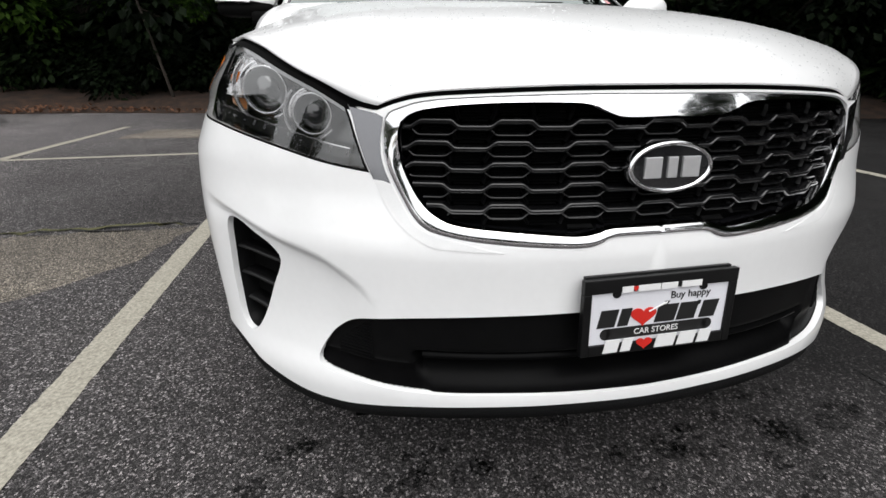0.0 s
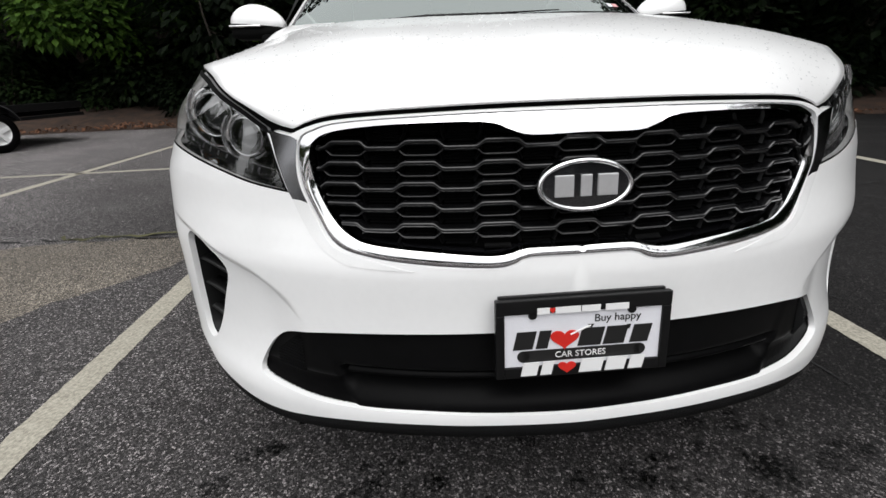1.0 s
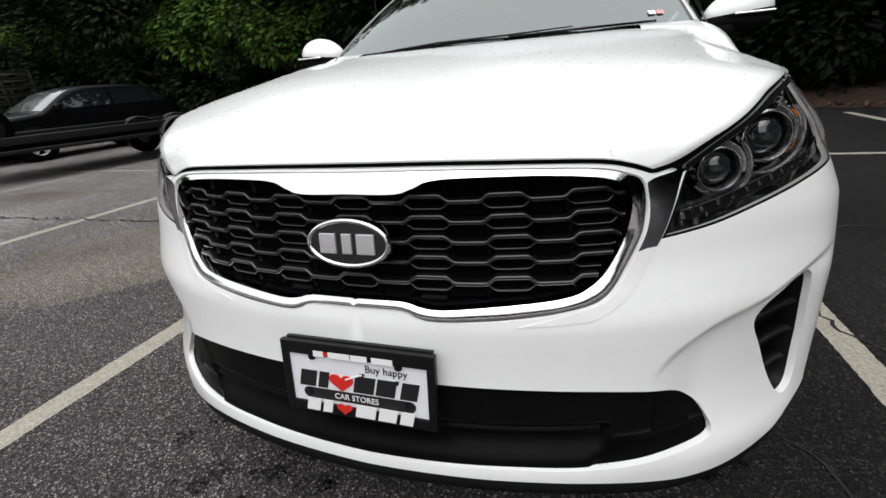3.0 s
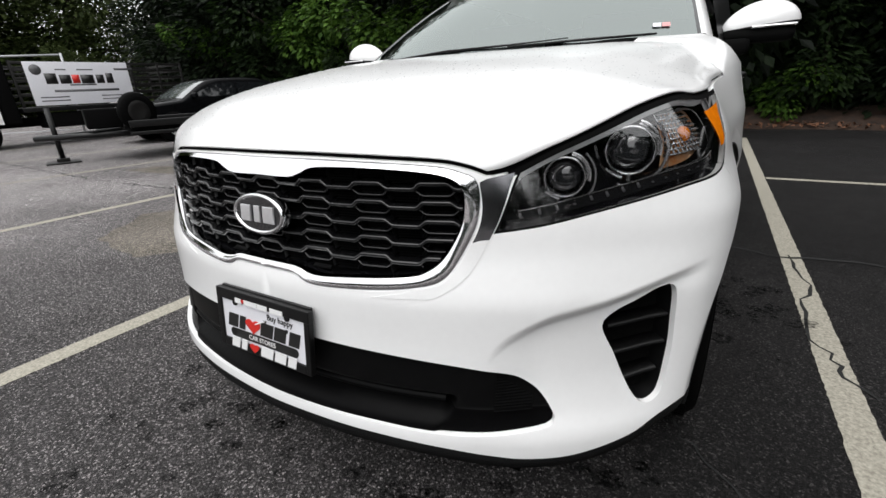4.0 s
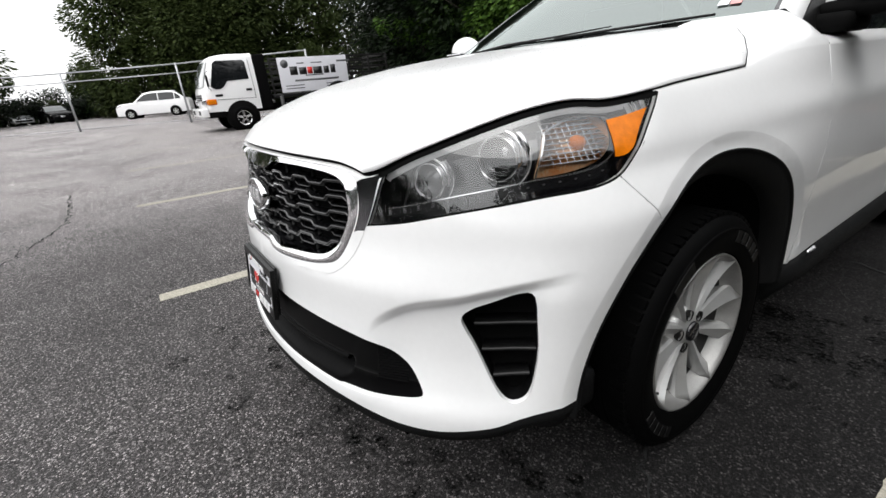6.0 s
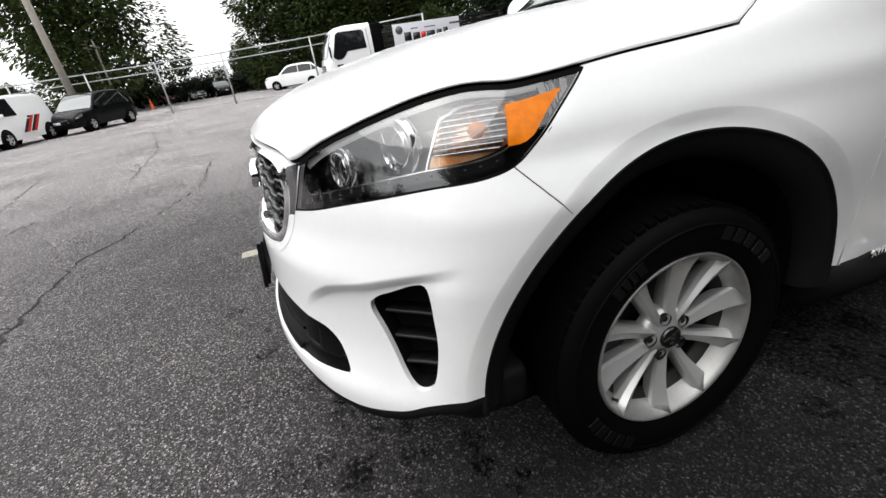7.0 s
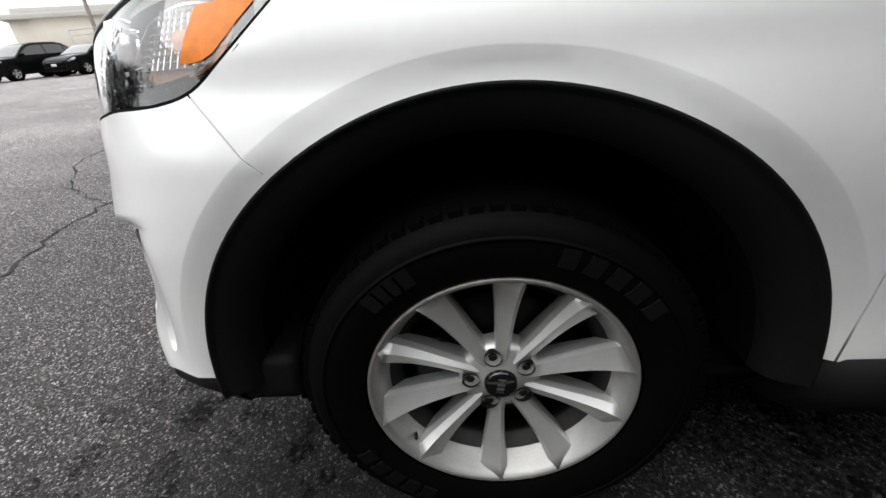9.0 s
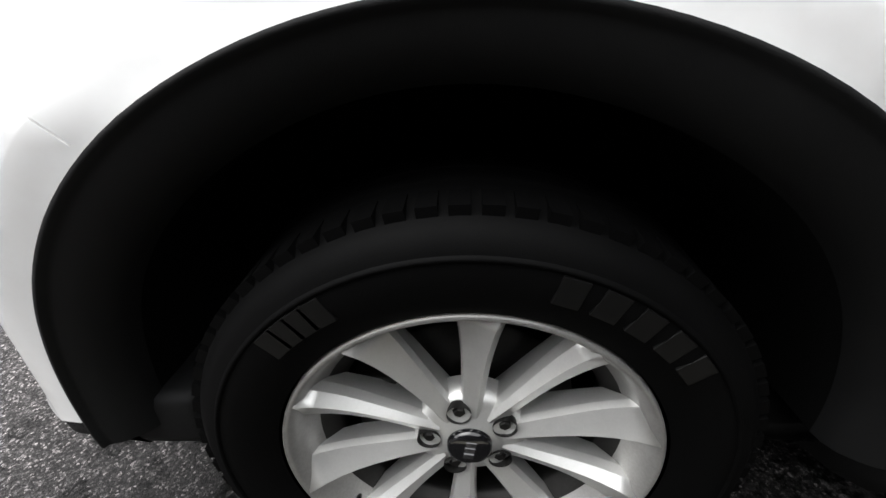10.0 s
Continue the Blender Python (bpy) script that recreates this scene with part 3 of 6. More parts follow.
# black valance under the lip
for s in (1,):
    rows = []
    for u, z in [(-u, z) for u, z in LIP[:0:-1]] + LIP:
        q = 1 if u >= 0 else -1
        pts = [skin(abs(u), z + .004, -.010), skin(abs(u), z - .005, -.003), skin(abs(u), z - .034, -.006), skin(abs(u), z - .05 - .07 * smooth(.9, 1.1, abs(u)), -.05), skin(abs(u), z - .05 - .07 * smooth(.9, 1.1, abs(u)), -.16)]
        rows.append([(q * p[0], p[1], p[2]) for p in pts])
    part("valance", sheet(rows), CLAD, car, "black plastic lower valance")

# corner vents with three slats
for s in (1, -1):
    vent = part("corner_vent", skinned(co, cut["vent"], s, -.052), MATTE, car, "black corner vent with three slats")
    part("rim", wall_round(VENT, s, -.0135, -.053, .97), BLACK, vent)
    for z, a, b in ((.590, .824, .968), (.525, .844, .970), (.462, .876, .960)):
        bm = bmesh.new()
        n = 8
        for j in range(n):
            bar(bm, (a + (b - a) * j / n, z + .01 * j / n), (a + (b - a) * (j + 1) / n, z + .01 * (j + 1) / n), .0045, -.016, -.052, s)
        bmesh.ops.recalc_face_normals(bm, faces=bm.faces)
        part("slat", bm, BLACK, vent)


# headlights
STRIP = material("smoked_strip", (.012, .012, .013), .16, vary=.3, scale=30)


def aim(u, z, deep, s):
    """Pose on the lamp: origin behind the skin, y axis out along the beam (towards the nose), for side s."""
    p = skin(u, z, -deep)
    out = Vector((s * .30, -1, .05)).normalized()
    m = out.to_track_quat("-Y", "Z").to_matrix().to_4x4()
    return Matrix.Translation((s * p[0], p[1], p[2])) @ m


def patch(loop, s, out, spacing=.02):
    c, k = divide(loop, {}, spacing)
    return skinned(c, k[""], s, out)


TURN = curve([(.966, .897, 1), (.985, .945), (1.008, .986, 1), (1.07, 1.005), (1.13, 1.009), (1.185, 1.003), (1.200, .985), (1.188, .948), (1.15, .922), (1.08, .908)])
SIDE_AMBER = curve([(1.149, .934, 1), (1.154, .965), (1.161, 1.002, 1), (1.21, 1.006), (1.284, 1.016, 1), (1.240, .979), (1.203, .944), (1.175, .934)])
for s in (1, -1):
    lamp = part("headlight", skinned(co, cut["lamp"], s, -.075), GLOSS, car, "clear headlight with twin projectors and amber turn signal")
    part("housing", wall_round(LAMP, s, -.013, -.076, 1.0), GLOSS, lamp)
    lens = part("lens", skinned(co, cut["lamp"], s, -.001), CLEAR, lamp, "clear wet plastic lens")
    lens.visible_shadow = False
    # satin frame round the reflectors
    part("seal", ribbon([p for p in LAMP] + LAMP[:1], .0045, -.0003, s), MATTE, lamp)
    low = [p for p in LAMP if p[1] < .90 and p[0] < 1.15 and p[0] > .6 and p[1] < .80 + .12 * (p[0] - .57) / .58 + .02]
    low = sorted(low)
    part("light_strip", ribbon([(u, z + .020) for u, z in low], .009, -.02, s), STRIP, lamp, "dark running-light strip")
    part("strip_edge", ribbon([(u, z + .031) for u, z in low], .0011, -.019, s), REFLECT, lamp, "thin bright edge")
    for k in range(0, len(low) - 1, 3):
        u, z = low[k]
        bm = bmesh.new()
        bar(bm, (u, z + .020), (u + .006, z + .021), .003, -.017, -.02, s)
        part("running_light", bm, SATIN, lamp)
    for u, z, r, d in ((.727, .896, .036, .040), (.885, .938, .044, .045)):
        m = aim(u, z, d, s)
        bowl = lathe([(r * 1.10, .03), (r * 1.12, -.004), (r * 1.08, -.012), (r * 1.0, -.010), (r * .96, 0), (r * .93, .012), (r * .90, .025)], 40, "y")
        bmesh.ops.transform(bowl, matrix=m, verts=bowl.verts)
        projector = part("projector", bowl, CHROME, lamp, "chrome-ringed projector")
        ball = lathe([(r * .90 * math.cos(radians(a)), .016 - r * .62 * math.sin(radians(a))) for a in range(0, 91, 10)], 40, "y")
        bmesh.ops.transform(ball, matrix=m, verts=ball.verts)
        part("projector_lens", ball, LENSGLASS, projector)
        # thin bright lip that sweeps under the projector, and the bowl's bright crescent beside it
        for name, ring, start, sweep in (("lip", [(r * 1.66, .004), (r * 1.63, -.008), (r * 1.57, -.008), (r * 1.55, .004)], 195, -155), ("crescent", [(r * 1.36, .022), (r * 1.40, .004), (r * 1.34, -.006), (r * 1.16, .004)], 100, -85),
                                         ("crescent", [(r * 1.34, .022), (r * 1.36, .006), (r * 1.30, -.002), (r * 1.16, .006)], 230, -40)):
            ring_bm = lathe(ring, 40, "y", start=start * s, sweep=sweep * s)
            bmesh.ops.transform(ring_bm, matrix=m, verts=ring_bm.verts)
            part(name, ring_bm, REFLECT, projector, "bright reflector")
    signal = part("turn_signal", patch(TURN, s, -.05), SIGNAL, lamp, "fluted clear turn signal")
    for j in range(9):
        z = .922 + j * .0098
        flute = bmesh.new()
        bar(flute, (.972 + .42 * (z - .905), z), (1.180 - .9 * abs(z - .962), z + .004), .0013, -.036, -.046, s)
        part("flute", flute, REFLECT, signal)
    for j in range(8):
        u = 1.018 + j * .019
        flute = bmesh.new()
        bar(flute, (u, .922 + .05 * (u - 1.0)), (u - .012, 1.004 - max(0, u - 1.09) * .3), .0008, -.040, -.046, s)
        part("flute", flute, REFLECT, signal)
    part("signal_rim", ribbon(TURN + TURN[:1], .002, -.03, s), REFLECT, lamp)
    bulb = lathe([(0.0, -.014), (.010, -.012), (.016, -.005), (.018, .005), (.014, .025)], 20, "y")
    bmesh.ops.transform(bulb, matrix=aim(1.09, .958, .052, s), verts=bulb.verts)
    part("bulb", bulb, AMBER, lamp, "amber bulb")
    part("side_reflector", patch(SIDE_AMBER, s, lambda u, z: .0006), AMBER, lamp, "amber side reflector")
    # brow strip along the top of the lamp, pale grey for the sky's reflection
    brow = [p for p in LAMP if p[1] > .90 and p[0] > .62 and p[1] > .90 + .1 * (p[0] - .6)]
    brow = [p for p in sorted(brow) if p[0] < 1.31]
    part("brow", ribbon([(u, z - .010) for u, z in brow], .008, -.022, s), material("lamp_sky_sheen", (.40, .40, .41), .3, vary=.1, scale=25), lamp)

# number plate holder with a dealer's insert
tilt = Matrix.Translation((0, -.040, .552)) @ Matrix.Rotation(radians(-7), 4, "X")
PW, PH = .330, .157


def px(x, y):
    """Place on the plate from a drawing 1090 x 490 units large."""
    return (x - 595) / 1090 * PW, (285 - y) / 490 * PH


def plate_box(x0, y0, x1, y1, front, rear, slant=0.0):
    (a, b), (c, d) = px(x0, y0), px(x1, y1)
    bm = boxes(((a, c), (front, rear), (d, b)))
    for v in bm.verts:
        v.co.x += slant * (v.co.z - (b + d) / 2)
    return bm


def on_plate(name, bm, mat, parent, label=""):
    ob = part(name, bm, mat, parent, label, flat=True)
    ob.matrix_local = tilt
    return ob


def heart(cx, cy, w, h, front, rear):
    bm = bmesh.new()
    n, lines = 40, []
    x0, z0 = px(cx, cy)
    for k, y in enumerate((front, rear)):
        ring = []
        for i in range(n):
            t = i * math.tau / n
            hx = math.sin(t) ** 3
            hz = (13 * math.cos(t) - 5 * math.cos(2 * t) - 2 * math.cos(3 * t) - math.cos(4 * t)) / 16 + .08
            ring.append(bm.verts.new((x0 + hx * w / 2 / 1090 * PW, y, z0 + hz * h / 1.95 / 490 * PH)))
        lines.append(ring)
    bm.faces.new(lines[0])
    for i in range(n):
        bm.faces.new((lines[0][i], lines[1][i], lines[1][(i + 1) % n], lines[0][(i + 1) % n]))
    bmesh.ops.recalc_face_normals(bm, faces=bm.faces)
    return bm


plate = on_plate("plate_holder", boxes(((-.165, .165), (-.002, .012), (.0505, .0785)), ((-.165, -.1485), (-.002, .012), (-.0785, .0505)), ((.1485, .165), (-.002, .012), (-.0785, .0505)),
                                       ((-.1485, .1485), (-.002, .012), (-.0785, -.0565)), bevel=.002), BLACK, car, "black plate holder with a white dealer insert")
flat_plate = lambda name, bm, mat, label="": part(name, bm, mat, plate, label, flat=True)
flat_plate("insert", plate_box(95, 110, 1095, 475, .003, .009), PLATE, "white printed insert")
flat_plate("backing", boxes(((-.158, .158), (.011, .02), (-.07, .082)), bevel=.002), BLACK)
for cx in (278, 895):
    b = lathe([(.0, -.001), (.007, -.001), (.0085, .002), (.0085, .006)], 20, "y")
    bmesh.ops.translate(b, verts=b.verts, vec=(px(cx, 140)[0], 0, px(cx, 140)[1]))
    flat_plate("screw_cap", b, BLACK)
for x0, x1 in ((302, 378), (412, 568), (575, 690), (722, 866)):
    flat_plate("print_bar", plate_box(x0, 92, x1, 130, -.0032, -.001), PALE, "white print on the holder")
flat_plate("print_heart", heart(395, 110, 36, 38, -.0034, -.001), RED, "small red heart")
for x0, x1 in ((170, 292), (312, 385), (575, 720), (735, 868), (905, 1020)):
    flat_plate("print_bar", plate_box(x0, 240, x1, 352, .0016, .004, .22), INK, "black print")
flat_plate("print_bar", plate_box(868, 235, 892, 262, .0016, .004, .22), INK, "black print")
flat_plate("print_heart", heart(480, 302, 180, 130, .0012, .004), RED, "large red heart")
flat_plate("print_bar", plate_box(222, 362, 960, 434, .0018, .004), INK, "black band")
for cx in (222, 960):
    b = lathe([(0, .0018), (36 / 490 * PH, .0018), (36 / 490 * PH, .004)], 24, "y")
    bmesh.ops.translate(b, verts=b.verts, vec=(px(cx, 398)[0], 0, px(cx, 398)[1]))
    flat_plate("band_end", b, INK)
for x0, x1, slant in ((212, 312, .22), (335, 405, .22), (580, 722, .22), (745, 870, .22), (895, 985, .22)):
    flat_plate("print_bar", plate_box(x0, 432, x1, 515, -.0032, -.001, slant), PALE, "white raised print")
flat_plate("print_heart", heart(495, 476, 112, 78, -.0034, -.001), RED, "red heart")
arrow = tube([(px(515, 272)[0], .0008, px(515, 272)[1]), (px(640, 222)[0], .0008, px(640, 222)[1])], .0016, 6)
flat_plate("print_arrow", arrow, PALE, "white arrow through the heart")
tip = bmesh.new()
tip.faces.new([tip.verts.new((px(*p)[0], .0008, px(*p)[1])) for p in ((615, 215), (662, 215), (640, 245), (636, 226))])
flat_plate("print_arrow", tip, INK)
face = Matrix.Rotation(radians(90), 4, "X")
for text, cx, cy, size, y, mat in (("Buy happy", 808, 183, .0215, .0018, INK), ("CAR STORES", 582, 398, .0172, .0012, PALE)):
    x, z = px(cx, cy)
    words(text, size, Matrix.Translation((x, y, z)) @ face, mat, plate, "lettering", .0004)


# ---- wheels ----
def wheel(s, y, label):
    """Silver ten-spoke wheel; s: 1 on the driver's side."""
    hub = Vector((.912 * s, y, HUB_Z))
    place = Matrix.Translation(hub) @ Matrix.Diagonal((s, 1, 1, 1))
    R = .361
    w = part("wheel", lathe([(.248, .018), (.262, .026), (.30, .034), (.333, .028), (.350, .010), (R, -.018), (R + .001, -.05), (R + .001, -.16), (R - .01, -.205), (.30, -.222), (.245, -.20), (.235, -.19)], 96), RUBBER, car, label)
    w.matrix_local = place
    for k in range(3):
        part("tread_groove", lathe([(R + .002, -.055 - k * .04), (R + .002, -.061 - k * .04)], 72), MATTE, w)
    # shoulder blocks
    bm = bmesh.new()
    for i in range(72):
        a = i * math.tau / 72
        box(bm, (-.032, .006), (-.0105, .0105), (R - .012, R + .0015), 0, Matrix.Rotation(a, 4, "X"))
    part("tread", bm, RUBBER, w, flat=True)
    part("sidewall_ring", lathe([(.316, .0312), (.318, .034), (.321, .0335), (.323, .030)], 96), RUBBER, w)
    rim = part("rim", lathe([(.210, -.033), (.212, -.030), (.224, -.010), (.229, .006), (.2355, .016), (.2405, .020), (.244, .017), (.245, .010)], 96), RIM_SHADE, w, "silver alloy rim, darkened for shade in the arch")
    # barrel's shade is painted: dark metal in place of silver alloy
    part("rim_barrel", lathe([(.228, -.19), (.232, -.17), (.207, -.15), (.196, -.10), (.186, -.064), (.190, -.054), (.210, -.033)], 72), DULL, rim, "inside of the rim, its shade painted as dark metal")
    # ten ridged spokes in five pairs, each pair about a wheel nut
    for i in range(10):
        spoke_mesh = bmesh.new()
        turn = Matrix.Rotation(radians(-(5 + 36 * i)), 4, "X")
        flip = 1 if i % 2 == 0 else -1
        cols = []
        for f in range(9):
            g = f / 8
            r = .046 + (.2365 - .046) * g
            half = .0150 + .0175 * g - .004 * math.sin(math.pi * g)
            x = -.016 + .014 * g + .0205 * g ** 4
            drop = .006 + .016 * g
            ridge = flip * half * (.35 + .15 * g)
            cols.append([spoke_mesh.verts.new(turn @ Vector(p)) for p in (
                (x - .055, -half * .8, r), (x - drop - .010, -half, r), (x - drop * (.75 if ridge < 0 else 1), -half + .003, r), (x + .001, ridge, r),
                (x - drop * (.75 if ridge > 0 else 1), half - .003, r), (x - drop - .010, half, r), (x - .055, half * .8, r))])
        for a, b in zip(cols, cols[1:]):
            for k in range(6):
                spoke_mesh.faces.new((a[k], a[k + 1], b[k + 1], b[k]))
            for k in (1, 2, 3, 4, 5):
                spoke_mesh.edges.get((a[k], b[k])).smooth = False
        spoke_mesh.faces.new(cols[-1])
        bmesh.ops.recalc_face_normals(spoke_mesh, faces=spoke_mesh.faces)
        part("spoke", spoke_mesh, ALLOY, w, "ridged silver spoke")
    part("hub", lathe([(0, -.012), (.034, -.012), (.040, -.016), (.060, -.020), (.076, -.028), (.080, -.06)], 60), ALLOY, w)
    cap = part("hub_cap", lathe([(0, -.001), (.026, -.001), (.030, -.003), (.031, -.012)], 40), GLOSS, w, "black centre cap")
    for k in (-1, 0, 1):
        mark = part("cap_mark", boxes(((-.001, .0003), (k * .012 - .0042, k * .012 + .0042), (-.007, .007))), CHROME, w, flat=True)
        mark.matrix_local = Matrix.Rotation(radians(-100), 4, "X")
    for i in range(5):
        turn = Matrix.Rotation(radians(-(-13 + 72 * i)), 4, "X") @ Matrix.Translation((0, 0, .0555))
        socket = lathe([(.0165, -.0125), (.0160, -.022), (.0150, -.04), (0, -.04)], 20)
        bmesh.ops.transform(socket, matrix=turn, verts=socket.verts)
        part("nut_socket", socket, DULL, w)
        nut = lathe([(0, -.016), (.0065, -.016), (.0092, -.019), (.0095, -.04)], 6)
        bmesh.ops.transform(nut, matrix=turn, verts=nut.verts)
        part("wheel_nut", nut, DULL, w, flat=True)
    part("brake_disc", lathe([(.05, -.085), (.15, -.085), (.152, -.09), (.152, -.105), (.05, -.105)], 48), DULL, w, "rusty grey brake disc")
    part("brake_caliper", boxes(((-.13, -.06), (-.165, -.10), (-.07, .07)), bevel=.01), DULL, w)
    part("wheel_back", lathe([(.235, -.185), (.06, -.15), (0, -.15)], 40), MATTE, w)
    valve = tube([(-.02, 0, .222), (.0, .004, .214)], .004, 8)
    bmesh.ops.transform(valve, matrix=Matrix.Rotation(radians(-232), 4, "X"), verts=valve.verts)
    part("valve", valve, BLACK, w)
    # raised marks on the sidewall, as plain blocks
    for start, n, wide in ((20, 5, 8.2), (212, 5, 7.6), (318, 4, 4.2)):
        for i in range(n):
            a = radians(start + i * wide)
            mark = part("sidewall_mark", boxes(((.0300, .0345), (-.0140, .0140), (.282, .315)), bevel=.001), LETTER, w, "raised block of sidewall marking", flat=True)
            mark.matrix_local = Matrix.Rotation(-a, 4, "X")
    return w


for y in (AXLE_Y, AXLE_Y + 2.78):
    for s in (1, -1):
        wheel(s, y, "silver ten-spoke alloy wheel with black tyre")

# wheel arches: grained cladding and black liners
for k, axle in enumerate((AXLE_Y, AXLE_Y + 2.78)):
    for s in (1, -1):
        bm = bmesh.new()
        liner = bmesh.new()
        rows, inner = [], []
        for i in range(73):
            a = radians(-1 + 182 * i / 72)
            c, n = math.cos(a), math.sin(a)
            face_x = skin(u_of_y(axle - ARCH * c, max(HUB_Z + ARCH * n, .25)), max(HUB_Z + ARCH * n, .25))[0]
            at = lambda r, x: (s * x, axle - r * c, HUB_Z + r * n)
            rows.append([at(ARCH + .006, face_x - .010), at(ARCH + .001, face_x + .001), at(ARCH - .004, face_x + .002), at(ARCH - .008, face_x - .005), at(ARCH - .014, face_x - .006), at(.503, face_x - .010), at(.488, face_x - .018), at(.472, face_x - .030), at(.462, face_x - .046), at(.458, face_x - .062)])
            inner.append([at(.460, face_x - .056), at(.455, .80), at(.45, .56), at(.05, .56)])
        part("arch_cladding", add_sheet(bm, rows), CLAD, car, "grained black wheel-arch cladding")
        part("wheel_liner", add_sheet(liner, inner), MATTE, car)
        if k == 0:
            part("air_deflector", boxes(((min(s * .55, s * .865), max(s * .55, s * .865)), (axle - .525, axle - .395), (.295, .40)), bevel=.02), CLAD, car, "black plastic deflector in front of the tyre")

# ---- flanks, glass and roof ----
END_U = ARC[-1]
REAR_ARCH = arch_line(AXLE_Y + 2.78, .412, .40)
sill = [(DOOR_U + .004 + (REAR_ARCH[0][0] - DOOR_U) * i / 24, .408 + .004 * i / 24) for i in range(24)]
tail = [(REAR_ARCH[-1][0] + (END_U - REAR_ARCH[-1][0]) * i / 20, .40) for i in range(1, 21)]
top = [(END_U + (DOOR_U + .004 - END_U) * i / 60, 1.108) for i in range(61)]
FLANK = sill + REAR_ARCH + tail + [(END_U, z) for z in (.5, .6, .7, .8, .9, 1.0)] + top + [(DOOR_U + .004, z) for z in (1.0, .9, .8, .7, .6, .5)]
door_2 = DOOR_U + 1.12
co2, cut2 = divide(FLANK, {"gap": [(door_2, .42), (door_2 + .005, .42), (door_2 + .005, 1.10), (door_2, 1.10)]}, .05)
mean_u = lambda f: sum(co2[i].x for i in f) / 3
for s in (1, -1):
    door = part("front_door", skinned(co2, [f for f in cut2[""] if mean_u(f) < door_2], s, 0, .02), WHITE, car)
    rear = part("rear_quarter", skinned(co2, [f for f in cut2[""] if mean_u(f) >= door_2], s, 0, .02), WHITE, car)
    part("panel_gap", ribbon([(DOOR_U + .002, z) for z in (.41, .6, .8, 1.0, 1.10)], .012, -.012, s), MATTE, car)
    part("panel_gap", ribbon([(door_2 + .002, z) for z in (.41, .6, .8, 1.0, 1.10)], .012, -.012, s), MATTE, car)
    for who, u0, u1 in ((door, DOOR_U + .004, door_2), (rear, door_2 + .005, END_U)):
        rows = []
        for i in range(15):
            u = u0 + (u1 - u0) * i / 14
            a, c = Vector(skin(u, 1.108)), Vector(skin(u, 1.09))
            b = Vector((.848 + .05 * smooth(1.45, 1.9, a.y) - .10 * smooth(3.9, 4.8, a.y), a.y, 1.145))
            c = a + (a - c).normalized() * .02
            rows.append([(s * p.x, p.y, p.z) for p in (a * (1 - k) ** 2 + c * 2 * k * (1 - k) + b * k * k for k in (0, .2, .4, .6, .8, 1))])
        part("shoulder", sheet(rows), WHITE, who)
    for y, who in ((2.25, door), (3.20, rear)):
        x = skin(u_of_y(y), 1.06)[0]
        part("door_handle", tube([(s * (x - .005), y - .10, 1.058), (s * (x + .03), y - .08, 1.06), (s * (x + .035), y, 1.062), (s * (x + .03), y + .08, 1.064), (s * (x - .005), y + .10, 1.066)], .014, 10), BLACK, who, "black door handle")
    part("sill_cladding", sheet([[(s * (.945 - d), y, .418), (s * (.975 - d), y, .40), (s * (.965 - d), y, .33), (s * (.90 - d), y, .24), (s * .80, y, .22)] for y, d in ((1.45, .09), (1.47, .04), (1.50, .01), (1.6, 0), (2.0, 0), (2.6, 0), (3.2, 0))]), CLAD, car, "grained black sill cladding")
    words("AWD", .030, Matrix.Translation((s * .972, 1.60, .432)) @ Matrix.Rotation(radians(90 * s), 4, "Z") @ Matrix.Rotation(radians(90), 4, "X"), CHROME, door, "badge", .003)

# windscreen
def screen(a, b):
    """a: -1..1 across, b: 0 at the bottom, 1 at the roof."""
    x = a * (.785 - .155 * b)
    return (x, 1.235 + .24 * abs(a) ** 2.2 + (.80 - .04 * abs(a)) * b, 1.205 + .012 * abs(a) + (.431 - .03 * a * a) * b + .02 * math.sin(b * math.pi))


